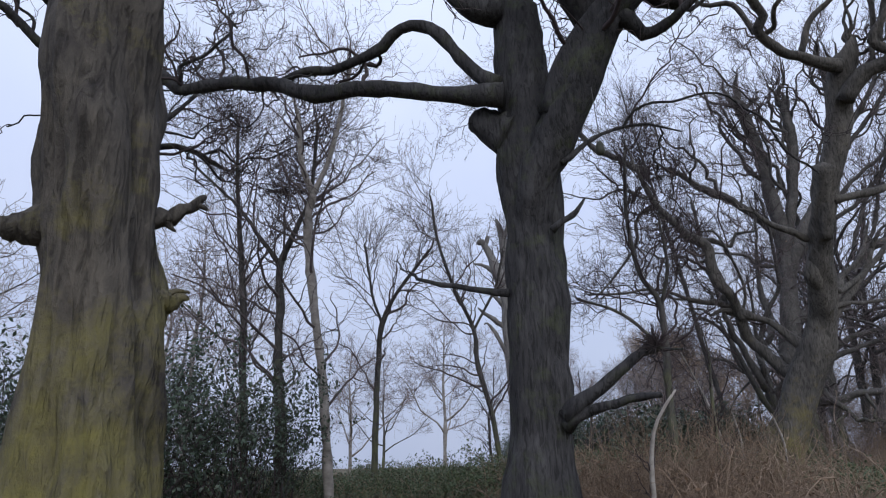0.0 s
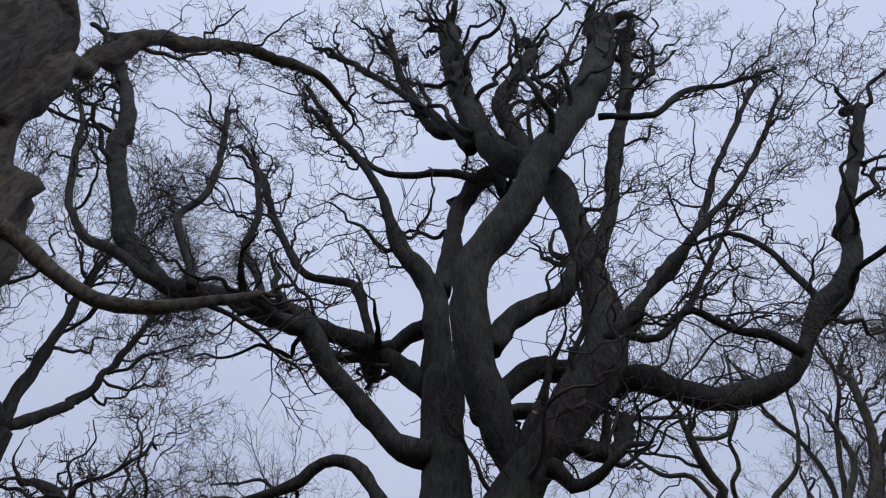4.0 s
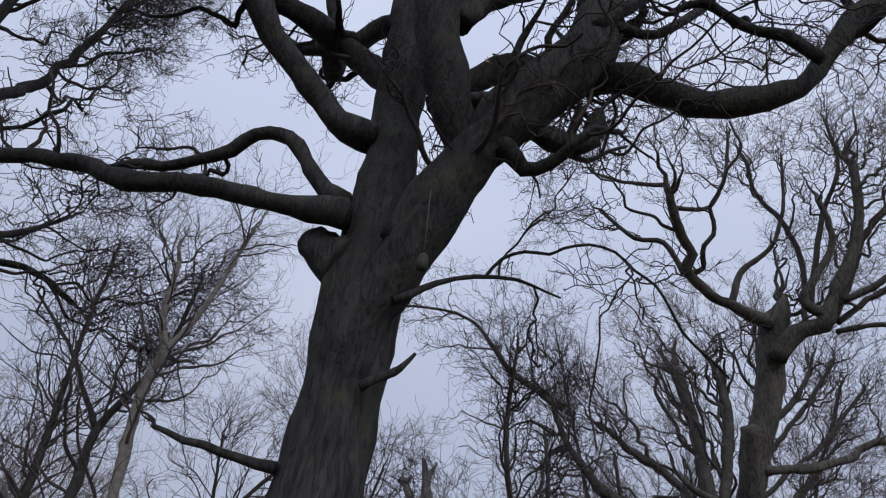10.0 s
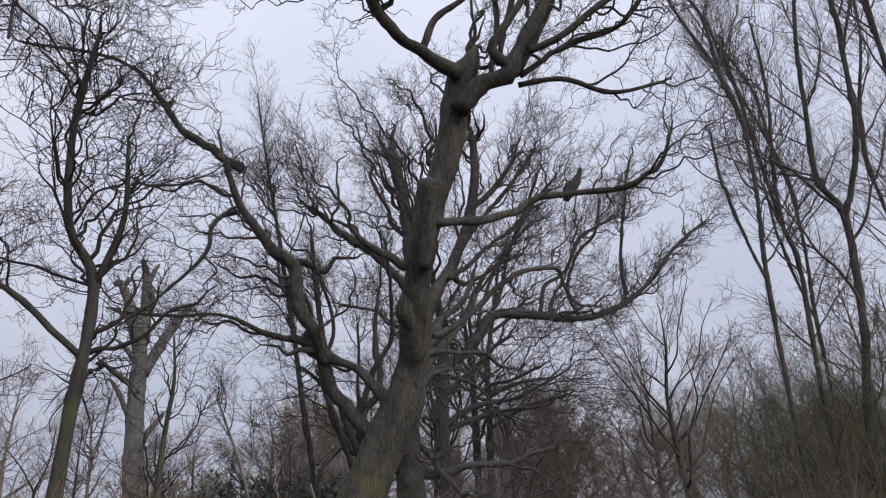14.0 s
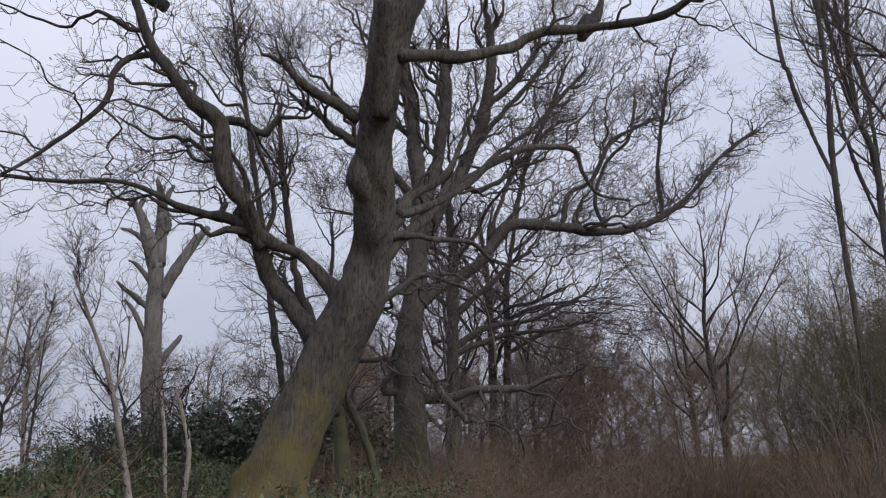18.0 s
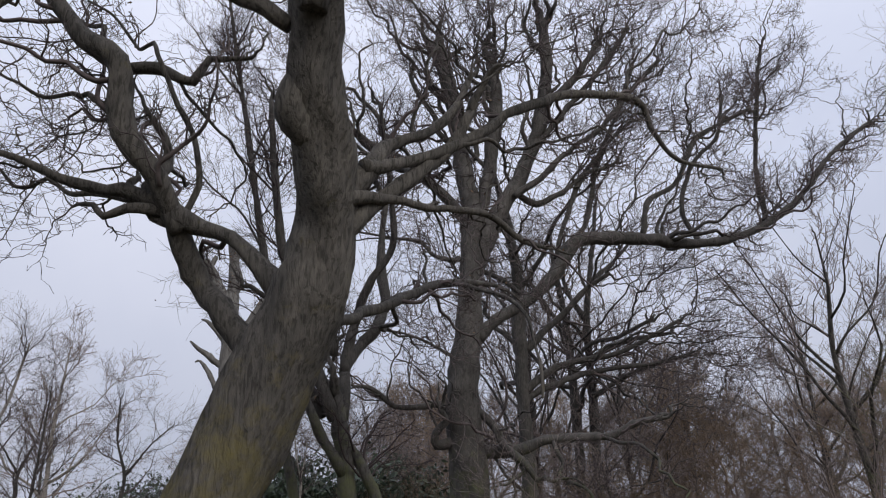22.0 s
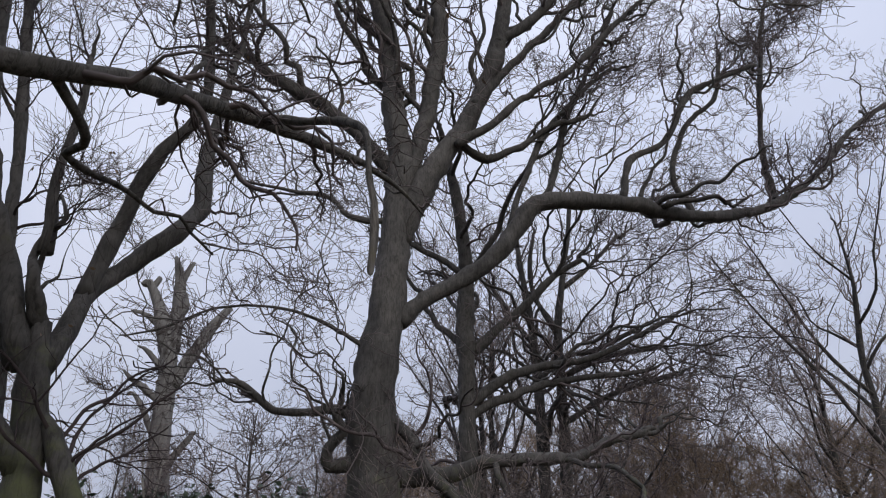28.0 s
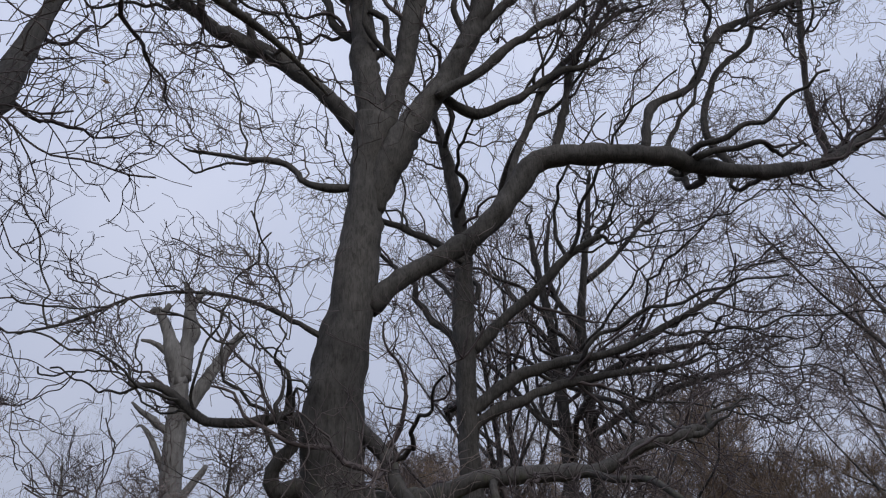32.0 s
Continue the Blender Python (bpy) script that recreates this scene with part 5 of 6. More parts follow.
birchc, birchc_shoots = tree("birch_tree", "thin bare birch with upright fine twigs", birchc_pieces, MAT_SMOOTH, (42, 300, 850), (2.8, 1.5, 0.8), twig_mat=MAT_TWIG_MID_HAZE, floor_r=0.005, gnarl=0.16, lift=0.2, flare=0.1, sides=10, pull=0.04)
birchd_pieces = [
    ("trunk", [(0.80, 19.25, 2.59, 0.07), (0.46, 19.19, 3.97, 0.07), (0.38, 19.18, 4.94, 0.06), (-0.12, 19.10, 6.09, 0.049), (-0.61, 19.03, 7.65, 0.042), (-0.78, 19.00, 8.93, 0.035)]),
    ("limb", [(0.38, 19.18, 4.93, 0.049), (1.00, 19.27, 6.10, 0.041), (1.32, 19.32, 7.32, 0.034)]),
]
birchd, birchd_shoots = tree("birch_tree", "slight bare birch forked low down", birchd_pieces, MAT_SMOOTH, (40, 320, 900), (2.2, 1.2, 0.6), twig_mat=MAT_TWIG_MID_HAZE, floor_r=0.006, gnarl=0.22, flare=0.1, sides=8)
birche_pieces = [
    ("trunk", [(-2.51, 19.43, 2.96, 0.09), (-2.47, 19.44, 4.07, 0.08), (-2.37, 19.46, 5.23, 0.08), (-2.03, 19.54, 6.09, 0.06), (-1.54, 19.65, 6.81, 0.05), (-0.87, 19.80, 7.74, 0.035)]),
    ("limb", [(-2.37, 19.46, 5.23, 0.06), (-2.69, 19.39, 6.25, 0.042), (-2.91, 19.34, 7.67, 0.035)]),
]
birche, birche_shoots = tree("birch_tree", "slight bare birch leaning and forked", birche_pieces, MAT_SMOOTH, (40, 320, 900), (2.2, 1.2, 0.6), twig_mat=MAT_TWIG_MID_HAZE, floor_r=0.006, gnarl=0.22, flare=0.1, sides=8)
yba_pieces = [
    ("trunk", [(6.63, 17.71, 0.89, 0.042), (6.41, 17.64, 1.84, 0.036), (6.21, 17.57, 2.54, 0.029), (5.95, 17.49, 3.17, 0.022), (5.68, 17.41, 3.81, 0.015)]),
    ("limb", [(6.30, 17.60, 2.26, 0.018), (6.38, 17.63, 2.69, 0.015), (6.38, 17.63, 3.29, 0.011)]),
]
yba, yba_shoots = tree("young_birch", "thin pale young birch standing in brambles", yba_pieces, MAT_BIRCH, (24, 160, 500), (0.9, 0.5, 0.3), floor_r=0.003, gnarl=0.14, lift=0.2, flare=0.05, sides=8, group='pale saplings')
ybb_pieces = [
    ("trunk", [(7.30, 16.02, 1.00, 0.027), (7.31, 16.03, 1.51, 0.027), (7.22, 16.01, 1.87, 0.024), (7.12, 15.99, 2.17, 0.015)]),
]
ybb, ybb_shoots = tree("sapling", "crooked pale sapling stem among brambles", ybb_pieces, MAT_BIRCH, (16, 60, 120), (0.7, 0.3, 0.2), floor_r=0.002, kink=1.1, flare=0.05, sides=8, group='pale saplings')
ybc_pieces = [
    ("trunk", [(7.02, 17.84, 1.01, 0.029), (6.93, 17.82, 1.85, 0.026), (6.84, 17.81, 2.35, 0.015)]),
]
ybc, ybc_shoots = tree("sapling", "thin forking pale sapling stem among brambles", ybc_pieces, MAT_BIRCH, (16, 60, 120), (0.7, 0.3, 0.2), floor_r=0.002, kink=1.1, flare=0.05, sides=8, group='pale saplings')
sta_pieces = [
    ("trunk", [(4.95, 12.52, 0.43, 0.045), (4.92, 12.53, 1.53, 0.04), (4.93, 12.52, 2.40, 0.03), (4.97, 12.51, 3.0, 0.02), (4.92, 12.53, 3.5, 0.012)]),
]
sta, sta_shoots = tree("young_tree", "slender dark young tree among brown thicket", sta_pieces, MAT_SMOOTH, (14, 80, 240), (0.8, 0.5, 0.3), floor_r=0.004, gnarl=0.2, flare=0.1, sides=9)
stc_pieces = [
    ("trunk", [(4.05, 12.00, 0.5, 0.075), (4.09, 12.00, 2.40, 0.065), (4.12, 11.99, 3.84, 0.055), (3.81, 11.98, 4.48, 0.05), (3.68, 11.96, 5.64, 0.04), (3.78, 11.9, 6.9, 0.025)]),
    ("limb", [(4.12, 11.99, 3.84, 0.04), (4.3, 11.95, 4.6, 0.03), (4.25, 11.9, 5.5, 0.022)]),
    ("limb", [(4.10, 12.0, 3.1, 0.035), (3.4, 11.9, 3.7, 0.03), (2.7, 11.9, 4.0, 0.02)]),
]
stc, stc_shoots = tree("young_tree", "crooked young tree with a spray of fine twigs", stc_pieces, MAT_SMOOTH, (70, 520, 1500), (1.7, 0.9, 0.45), floor_r=0.0042, gnarl=0.3, lift=0.1, flare=0.1, sides=9, near=0.4)
stb_pieces = [
    ("trunk", [(3.10, 9.06, 0.65, 0.032), (3.14, 9.05, 1.32, 0.029), (3.25, 9.02, 1.73, 0.022), (3.49, 8.95, 2.07, 0.015)]),
]
stb, stb_shoots = tree("sapling", "thin pale sapling beside the oak trunk", stb_pieces, MAT_BIRCH, (8, 40, 100), (0.6, 0.35, 0.2), floor_r=0.002, kink=1.1, flare=0.05, sides=8, group='pale saplings')

# ---- woods behind: generic bare trees, built once each and repeated ----
def far_skeleton(height, limbs, up, seed, spread):
    """Control points of a plain bare tree: a trunk and limbs that rise from it."""
    rnd = random.Random(seed)
    r = height * 0.014
    bend = [rnd.uniform(-0.3, 0.3) for _ in range(6)]
    trunk = [(bend[k] * k * 0.2, bend[5 - k] * k * 0.2, height * 0.8 * k / 5, r * (1 - 0.85 * k / 5)) for k in range(6)]
    out = [("trunk", trunk)]
    for j in range(limbs):
        u = 0.22 + 0.72 * j / limbs
        f = u * 5
        i = min(int(f), 4)
        base = [trunk[i][m] + (trunk[i + 1][m] - trunk[i][m]) * (f - i) for m in range(4)]
        a = j * 2.4 + rnd.uniform(-0.5, 0.5)
        reach = height * spread * (1.15 - 0.75 * u) * rnd.uniform(0.7, 1.15)
        lr = base[3] * rnd.uniform(0.45, 0.65)
        pts = [tuple(base[:3]) + (lr,)]
        for k in range(1, 5):
            w = k / 4
            pts.append((base[0] + math.cos(a) * reach * w + rnd.uniform(-0.08, 0.08) * reach, base[1] + math.sin(a) * reach * w + rnd.uniform(-0.08, 0.08) * reach,
                        base[2] + reach * up * w**1.3 + rnd.uniform(-0.04, 0.06) * reach, lr * (1 - 0.75 * w)))
        out.append(("limb", pts))
    return out


FAR_LABEL = "distant bare tree with a haze of fine twigs"
kinds = [
    tree("bare_tree", "distant bare tree with a rounded twiggy crown", far_skeleton(13, 12, 0.75, 1, 0.42), MAT_SMOOTH, (80, 420, 1200), (2.0, 1.3, 0.75), MAT_TWIG_FAR_HAZE, 0.3, 0.14, 0.012, sides=8, step=0.6, group="woods behind")[0],
    tree("bare_tree", "tall distant bare tree with upright boughs", far_skeleton(16, 12, 1.5, 2, 0.3), MAT_SMOOTH, (80, 420, 1200), (2.0, 1.3, 0.75), MAT_TWIG_FAR_HAZE, 0.22, 0.22, 0.012, sides=8, step=0.6, group="woods behind")[0],
    tree("bare_tree", "low spreading bare tree with tangled branches", far_skeleton(9, 12, 0.45, 3, 0.55), MAT_SMOOTH, (90, 480, 1300), (1.8, 1.2, 0.7), MAT_TWIG_FAR_HAZE, 0.34, 0.08, 0.012, sides=8, step=0.5, group="woods behind")[0],
    tree("bare_tree", "distant slender bare tree with fine drooping twigs", far_skeleton(12, 9, 1.1, 4, 0.3), MAT_BIRCH, (64, 400, 1200), (1.8, 1.2, 0.75), MAT_TWIG_FAR_HAZE, 0.2, 0.05, 0.011, sides=8, step=0.6, group="woods behind")[0],
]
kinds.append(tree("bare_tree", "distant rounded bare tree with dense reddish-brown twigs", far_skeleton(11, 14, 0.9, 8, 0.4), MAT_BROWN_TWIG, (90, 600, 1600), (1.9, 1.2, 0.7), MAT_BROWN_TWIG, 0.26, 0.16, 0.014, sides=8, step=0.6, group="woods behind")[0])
homes = [(24, 52), (36, 44), (-24, 46), (46, 40), (38, 58)]
for ob, (x, y) in zip(kinds, homes):
    ob.location = (x, y, 0)
spots = random.Random(11)
FAR = [
    (1, 20, 44), (1, 22, 47), (1, 26, 46), (0, 30, 50), (1, 34, 52), (0, 40, 48), (1, 31, 36), (0, 37, 33), (1, 43, 30), (0, 48, 46), (1, 52, 36), (0, 56, 54),
    (2, 22, 38), (2, 33, 28), (2, 17, 46), (2, 12, 44), (2, 40, 24), (1, 40, 18), (0, 46, 20), (3, 34, 16), (3, 30, 22),
    (3, -14, 40), (3, -9, 46), (3, -18, 34), (0, -28, 40), (3, -4, 52), (2, -22, 54), (3, 3, 60), (0, 8, 70), (1, 16, 72), (0, 26, 76), (0, -14, 78), (1, 40, 72), (0, 52, 76), (1, 62, 64),
    (0, 14.5, 74), (0, 17, 79), (2, 16, 68), (2, 33, 60), (2, 38, 66), (0, 45, 60), (2, 50, 52), (2, 42, 52), (2, 28, 62), (2, 54, 44), (2, 48, 38),
    (4, 20, 62), (4, 27, 58), (4, 34, 56), (4, 41, 53), (4, 46, 48), (4, 51, 42), (4, 22, 64), (4, 38, 62), (4, 49, 56),
    (3, -12, 26), (0, -20, 22), (3, -17, 17), (1, -22, 10),
]
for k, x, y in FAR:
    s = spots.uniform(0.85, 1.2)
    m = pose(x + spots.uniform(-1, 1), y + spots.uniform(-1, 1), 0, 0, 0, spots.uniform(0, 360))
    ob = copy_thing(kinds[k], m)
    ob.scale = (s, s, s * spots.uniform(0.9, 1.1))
for x, y in ((28, 40), (36, 30), (38, 27), (30, 44), (40, 32), (34, 39), (24, 46), (44, 36)):
    s = spots.uniform(0.5, 0.68)
    copy_thing(kinds[4], pose(x, y, 0, 0, 0, spots.uniform(0, 360))).scale = (s * 1.15, s * 1.15, s)


for x, y, wide, tall in ((21.0, 96, 1.3, 1.75), (23.5, 99, 1.4, 1.95), (25.5, 97, 1.35, 1.85), (22.5, 103, 1.4, 1.95), (27.5, 101, 1.2, 1.6), (30.5, 50, 0.8, 1.0), (32.5, 52, 0.85, 1.05)):
    copy_thing(kinds[4], pose(x, y, 0, 0, 0, spots.uniform(0, 360))).scale = (wide, wide, tall)


# ---- thickets, brambles and evergreens ----
def thicket(name, label, height, radius, stems, twigs, mat, seed, category="shrub", group="", droop=0.0, leaf=None, leaves=0, size=0.05):
    """A shrub of arching stems from a spread foot, with side shoots, and leaves where it keeps them."""
    g = np.random.default_rng(seed)
    a, d = g.random(stems) * 2 * math.pi, np.sqrt(g.random(stems)) * radius * 0.75
    at = np.stack([np.cos(a) * d, np.sin(a) * d, np.full(stems, -0.1)], 1)
    way = unit(np.stack([np.cos(a) * 0.35 * d / radius, np.sin(a) * 0.35 * d / radius, np.ones(stems)], 1) + g.normal(size=(stems, 3)) * 0.16)
    ln = height * (0.55 + 0.5 * g.random(stems)) * (1.05 - 0.35 * (d / radius) ** 2)
    line = [at]
    for k in range(8):
        way = unit(way + g.normal(size=(stems, 3)) * 0.13 + np.array([0, 0, -droop * k / 8]))
        at = at + way * (ln / 8)[:, None]
        line.append(at)
    p0 = np.stack(line, 1)
    r0 = (0.006 + 0.012 * g.random(stems))[:, None] * np.linspace(1, 0.25, 9)[None] * (height / 3) ** 0.5
    p1, r1 = sprout(p0, r0, twigs, height * 0.28, 4, 0.22, 0.1, 0.8, 0.25, 0.6, 0.004)
    root = new(name)
    tagged(root, label, category, group)
    part("stem", merged("stem", [strands("s", p0, r0, 4)]), mat, root)["kind"] = "stuff"
    part("side_shoot", merged("side_shoot", [strands("s", p1, r1, 3)]), mat, root)["kind"] = "stuff"
    if leaves:
        part("foliage", foliage(g, np.concatenate([p1.reshape(-1, 3), p0[:, 3:].reshape(-1, 3)]), leaves, size), leaf, root)["kind"] = "stuff"
    return root


def foliage(g, sites, count, size):
    """Many small folded leaves scattered round the sites given."""
    c = sites[g.integers(0, len(sites), count)] + g.normal(size=(count, 3)) * size * 1.6
    c[:, 2] = np.maximum(c[:, 2], 0.02)
    u = unit(g.normal(size=(count, 3)) + np.array([0, 0, -0.2]))
    w = unit(np.cross(u, g.normal(size=(count, 3))))
    nrm = np.cross(u, w)
    s = size * (0.6 + 0.8 * g.random(count))[:, None]
    tip, tail = c + u * s, c - u * s
    left = c + w * s * 0.5 + nrm * s * 0.18
    right = c - w * s * 0.5 + nrm * s * 0.18
    v = np.stack([tail, right, tip, left], 1).reshape(-1, 3)
    return mesh_of("foliage", v, np.arange(count * 4).reshape(-1, 4), smooth=False)


def spread(ob, places, seed, low=0.8, high=1.25):
    """Repeat a shrub at each place; the first place is its own."""
    rnd = random.Random(seed)
    for i, (x, y) in enumerate(places):
        m = pose(x, y, 0, 0, 0, rnd.uniform(0, 360))
        s = rnd.uniform(low, high)
        if i:
            c = copy_thing(ob, m)
            c.scale = (s, s, s * rnd.uniform(0.85, 1.15))
        else:
            ob.location = (x, y, 0)


spread(thicket("thicket", "dense reddish-brown leafless thicket of thin stems", 4.2, 3.2, 190, 2200, MAT_BROWN_TWIG, 21, group="brown thickets"),
       [(13, 40.5), (16, 41.5), (19, 38.5), (22, 40.5), (24.5, 39), (27, 41), (30, 38.5), (34, 36), (17, 45), (21, 45), (26, 45.5), (31, 43), (32, 30), (38, 30), (36, 24), (41, 34), (30, 25)], 5, 0.7, 1.0)
spread(thicket("bramble_patch", "tangled brown bramble stems with dull green leaves", 1.5, 1.8, 150, 800, MAT_BROWN_TWIG, 22, "bramble", "low brambles", 0.9, MAT_BRAMBLE, 5000, 0.034),
       [(8.0, 15.2), (5.4, 15.6), (6.4, 16.8), (8.6, 16.6), (9.6, 19.6), (7, 18.6), (5, 17), (11.0, 21), (9, 23), (12, 27), (4.2, 17.4), (7.6, 20.6)], 6)
spread(thicket("bramble_tangle", "tangled leafless red-brown bramble stems", 1.8, 1.8, 200, 1300, MAT_BROWN_TWIG, 29, "bramble", "bare brambles", 0.8, MAT_DRYLEAF, 500, 0.028),
       [(4.9, 12.6), (3.9, 10.2), (4.6, 13.9), (5.6, 12.8), (2.9, 10.6), (4.6, 9.6), (3.6, 12), (3.4, 13.8), (13.2, 24), (15, 26), (18, 24), (19, 28), (22, 24), (24, 28)], 16)
spread(thicket("bramble_bank", "low bank of dark green brambles and ivy", 1.9, 2.4, 120, 700, MAT_BROWN_TWIG, 23, "bramble", "green bank", 0.7, MAT_BRAMBLE, 9500, 0.036),
       [(-6, 17), (-3, 17.5), (0, 18), (-9, 16.5), (3, 19), (-1.5, 21), (1.5, 23), (-5, 21), (4.5, 24), (5.5, 28), (-12, 18), (2, 28), (-3, 27), (-8, 25), (7, 33), (3, 34), (-2, 35), (-7, 33), (6.0, 19.6), (4.4, 18.6), (2.2, 18.2), (7.0, 22.5), (4.8, 22), (6.2, 25.5), (1, 21), (7.6, 30.5)], 7)
spread(thicket("holly_bush", "dark glossy evergreen holly bush", 4.2, 1.9, 90, 900, MAT_TWIG, 24, "bush", "evergreens", 0.1, MAT_EVERGREEN, 9000, 0.05),
       [(-6.5, 12.5), (-9.5, 12.2), (4, 40), (7, 41), (-4.5, 14.5), (1.5, 44)], 8, 0.8, 1.15)
spread(thicket("low_thicket", "low brown thicket of fine leafless stems", 2.3, 2.0, 170, 1200, MAT_BROWN_TWIG, 26, group="low thickets"),
       [(10.4, 29), (13, 30), (16.2, 28.5), (19.6, 23.6), (21.4, 20.6), (22.5, 17.5), (22.6, 24.6), (25, 21.5), (26.6, 25), (27, 18.5), (29, 22), (30, 27), (16.4, 32), (3.7, 11.4), (4.9, 12.6)], 12, 0.8, 1.05)
spread(thicket("evergreen_mound", "dark rounded evergreen shrubs round the dead tree", 4.6, 3.0, 110, 900, MAT_TWIG, 27, "bush", "evergreens", 0.2, MAT_EVERGREEN, 6000, 0.12),
       [(8.0, 40.5), (11.5, 41.5), (10, 43.5), (13.5, 42), (5.2, 44)], 13)
spread(thicket("willow_clump", "dense clump of upright olive-grey willow rods", 7.5, 2.0, 60, 1100, MAT_OLIVE_TWIG, 28, "shrub", "willow clumps"),
       [(25.5, 24.5), (28, 26), (27, 22), (30.5, 25.5), (31, 28), (33.5, 27), (29, 22.5)], 15, 0.85, 1.15)
spread(thicket("hazel_clump", "clump of upright grey hazel rods", 4.6, 1.0, 26, 420, MAT_TWIG_FAR_HAZE, 25, "shrub", "hazel clumps"),
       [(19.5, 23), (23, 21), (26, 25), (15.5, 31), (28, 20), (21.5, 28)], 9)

# ---- clinging dead leaves and hanging keys on the winter twigs ----
for thing, shoots, count, size in ((oak2, oak2_shoots, 700, 0.03), (oak1, oak1_shoots, 260, 0.03), (mstree, mstree_shoots, 380, 0.028), (bltree, bltree_shoots, 260, 0.035)):
    tips = shoots[2][0][:, -1]
    part("clinging_leaf", foliage(np.random.default_rng(count), tips, count, size), MAT_DRYLEAF, thing, "withered brown leaf scraps")["kind"] = "stuff"
for ob, x, y, t, s in ((bircha, 3.0, 29, 40, 0.5), (birchb, 4.7, 32, 150, 0.5), (birchc, 1.9, 34, 260, 0.55), (birchb, 0.2, 38, 20, 0.6), (bircha, 9.2, 36, 200, 0.42), (birchc, 7.6, 40, 100, 0.5)):
    copy_thing(ob, pose(x, y, 0, 0, 0, t)).scale = (s, s, s)
for x, y, t in ((32, 26.5, 30), (35, 22.5, 200), (30.5, 18.5, 95)):
    copy_thing(sapa, pose(x, y, 0, 0, 0, t))

# ---- dead grass and bracken litter over the floor ----
def tufts(count, seed, spots_, high):
    """Dead blades in tufts at the given places."""
    g = np.random.default_rng(seed)
    c = np.asarray(spots_)[g.integers(0, len(spots_), count)] + g.normal(size=(count, 2)) * 0.35
    at = np.stack([c[:, 0], c[:, 1], np.full(count, -0.08)], 1)
    way = unit(np.stack([g.normal(size=count) * 0.35, g.normal(size=count) * 0.35, np.ones(count)], 1))
    ln = high * (0.4 + 0.8 * g.random(count))
    line = [at]
    for k in range(4):
        way = unit(way + g.normal(size=(count, 3)) * 0.18 - np.array([0, 0, 0.08 * k]))
        at = at + way * (ln / 4)[:, None]
        line.append(at)
    return strands("tuft", np.stack(line, 1), np.linspace(0.004, 0.0012, 5)[None].repeat(count, 0))


g_ = np.random.default_rng(31)
field = np.stack([g_.uniform(-8, 26, 900), g_.uniform(3, 34, 900)], 1)
keep = np.abs((field[:, 0] - 1.6) - 0.62 * (field[:, 1] - 0.5)) > 1.6
tagged(part("dead_grass", merged("dead_grass", [tufts(16000, 32, field[keep], 0.75)]), MAT_STRAW), "straw-coloured dead grass and bracken stalks", "grass", kind="stuff")


# ---- fallen leaves on the floor ----
def fallen(count, seed):
    """Curled dead leaves lying where the wind left them."""
    g = np.random.default_rng(seed)
    heap = g.uniform((-8, -4), (24, 32), (420, 2))
    c = heap[g.integers(0, len(heap), count)] + g.normal(size=(count, 2)) * 0.8
    z = 0.10 * np.sin(c[:, 0] * 0.7 + 1.3) * np.cos(c[:, 1] * 0.55) + 0.06 * np.sin(c[:, 0] * 1.9 + c[:, 1] * 1.4)
    z = z * np.clip(np.hypot(c[:, 0] - 8, c[:, 1] - 12) / 3, 0.3, 1) - 0.03
    a = g.uniform(0, 2 * math.pi, count)
    u = np.stack([np.cos(a), np.sin(a), g.normal(size=count) * 0.25], 1)
    w = np.stack([-np.sin(a), np.cos(a), g.normal(size=count) * 0.25], 1)
    s = g.uniform(0.025, 0.06, count)[:, None]
    p = np.stack([c[:, 0], c[:, 1], z], 1)
    lift = np.array([0, 0, 1]) * s * 0.35
    v = np.stack([p - u * s, p - w * s * 0.55 + lift, p + u * s, p + w * s * 0.55 + lift], 1).reshape(-1, 3)
    return mesh_of("fallen_leaves", v, np.arange(count * 4).reshape(-1, 4), smooth=False)


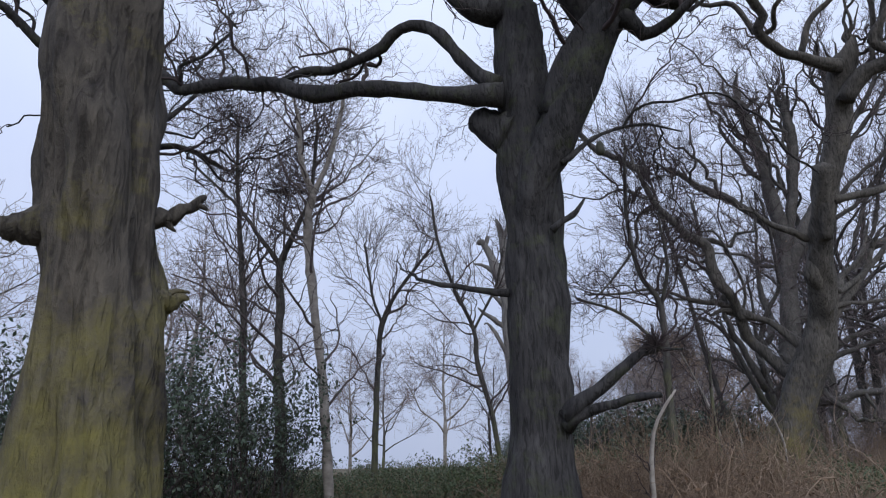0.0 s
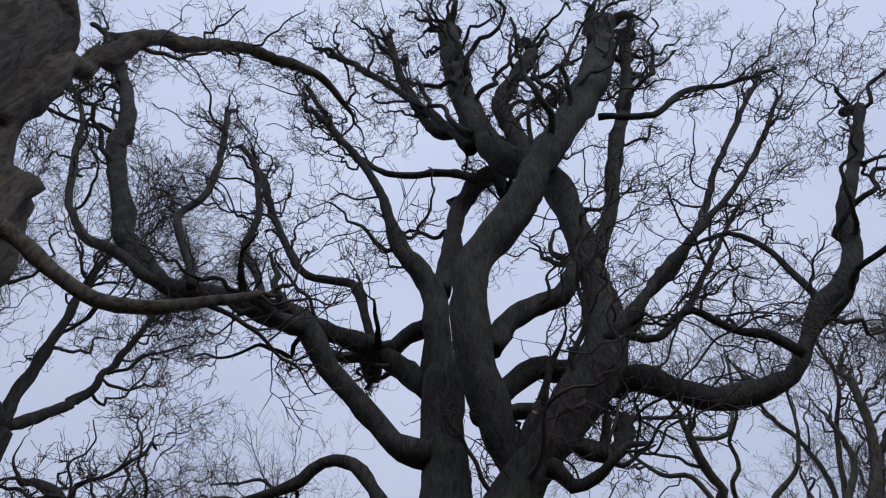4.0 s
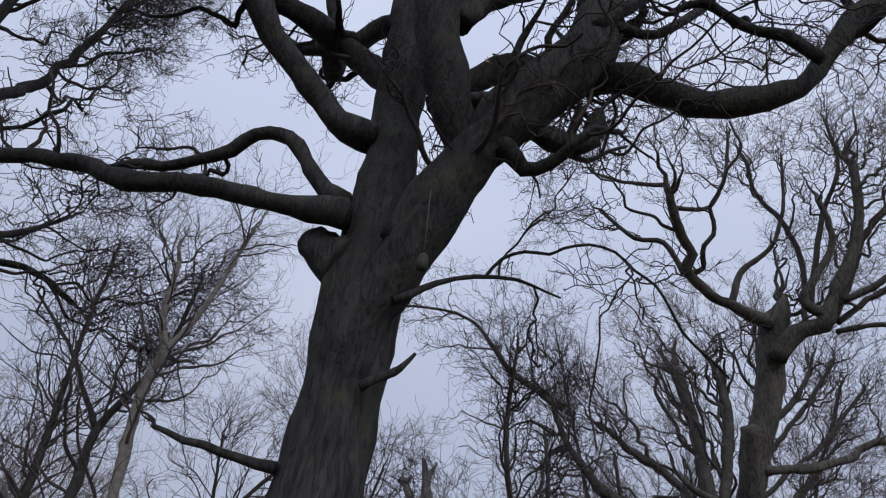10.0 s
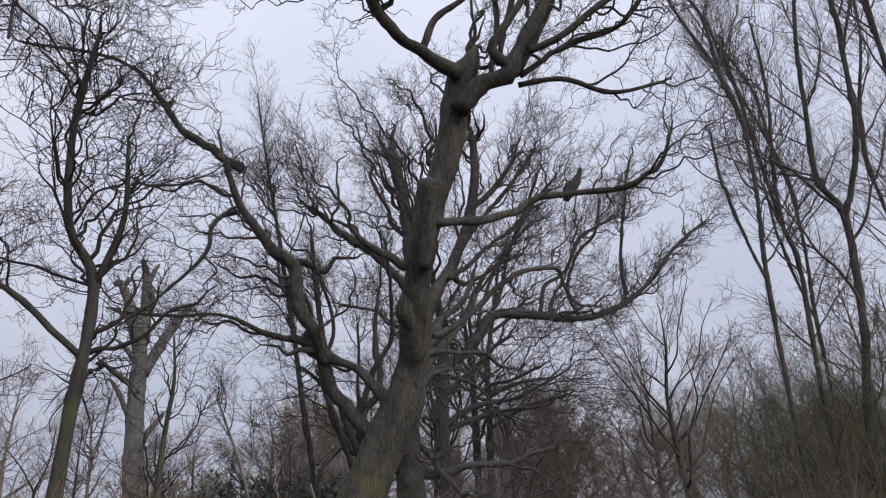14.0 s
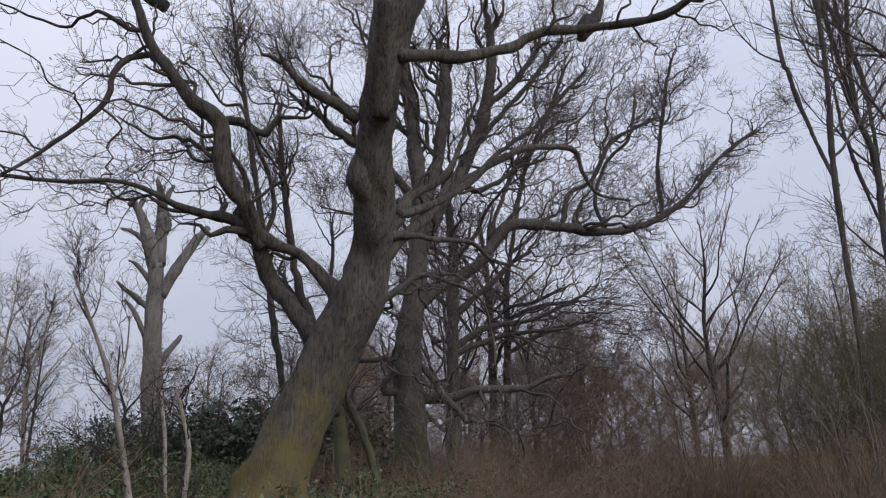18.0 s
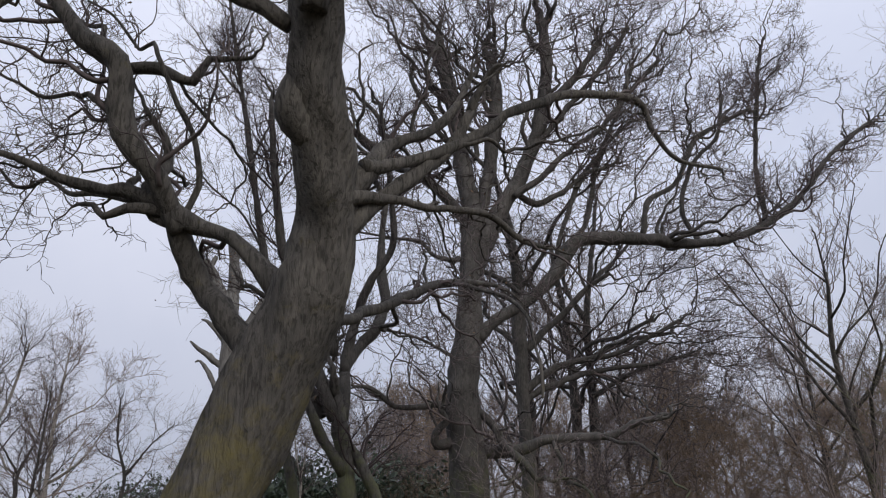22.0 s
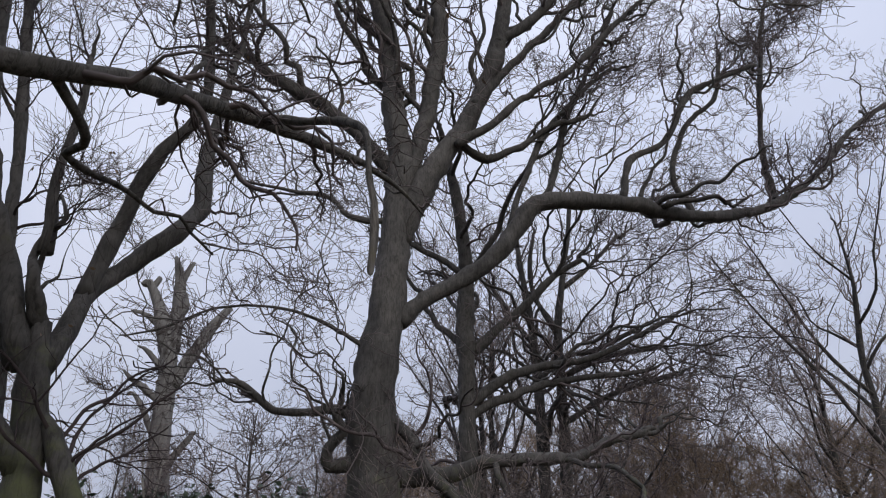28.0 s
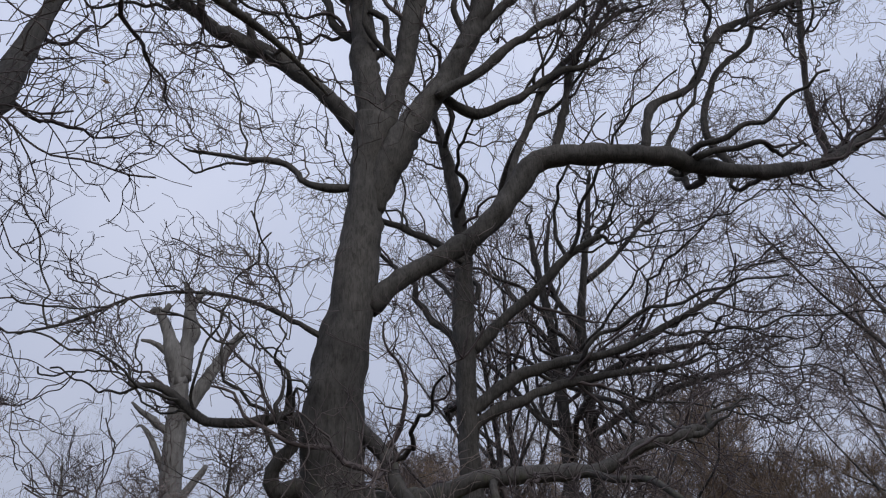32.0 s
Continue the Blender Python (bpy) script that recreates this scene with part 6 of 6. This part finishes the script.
tagged(part("fallen_leaves", fallen(26000, 51), MAT_DRYLEAF), "brown fallen oak leaves strewn over the woodland floor", "leaves", kind="stuff")


# ---- small things: a feeder on a cord, a twiggy broom ----
def bird_feeder(x, y, z):
    root = new("bird_feeder")
    root.location = (x, y, z)
    bpy.context.view_layer.update()
    tagged(root, "small dark bird feeder hung from the oak on a thin cord", "feeder")
    prof = [(0.0, 0.018), (0.012, 0.042), (0.05, 0.05), (0.11, 0.046), (0.15, 0.03), (0.165, 0.012), (0.17, 0.006)]
    part("body", tube("body", np.array([(x, y, z + h, r) for h, r in prof]), 12, 0.03), MAT_FEEDER, root)
    part("perch", tube("perch", np.array([(x - 0.075, y, z + 0.03, 0.004), (x, y, z + 0.028, 0.004), (x + 0.075, y, z + 0.03, 0.004)]), 6, 0.0), MAT_FEEDER, root)
    part("cord", tube("cord", np.array([(x, y, z + 0.16, 0.004), (x - 0.01, y, z + 0.45, 0.004), (x - 0.03, y + 0.02, z + 0.85, 0.004)]), 6, 0.0), MAT_CORD, root)
    return root


MAT_FEEDER = material("dull_brown_plastic", [(0.02, 0.022, 0.015), (0.05, 0.05, 0.035)], 12, 0.1, 0.6)
MAT_CORD = material("grey_cord", [(0.05, 0.05, 0.05), (0.1, 0.1, 0.1)], 40, 0.2)
bird_feeder(2.48, 6.64, 4.35)


def broom(thing, at, radius, count, seed):
    """A dense ball of short shoots on a branch end."""
    g = np.random.default_rng(seed)
    way = unit(g.normal(size=(count, 3)) + np.array([0, 0, 0.6]))
    line, p = [np.tile(np.array(at), (count, 1))], np.tile(np.array(at), (count, 1))
    for k in range(4):
        way = unit(way + g.normal(size=(count, 3)) * 0.25)
        p = p + way * (radius / 4) * (0.5 + g.random(count))[:, None]
        line.append(p)
    part("twig_tuft", merged("twig_tuft", [strands("t", np.stack(line, 1), np.linspace(0.006, 0.002, 5)[None].repeat(count, 0), 3)]), MAT_TWIG, thing, "dense tuft of short twigs")["kind"] = "stuff"


broom(oak1, (3.06, 7.82, 2.47), 0.15, 220, 41)
broom(oak1, (3.06, 7.82, 2.47), 0.3, 90, 42)
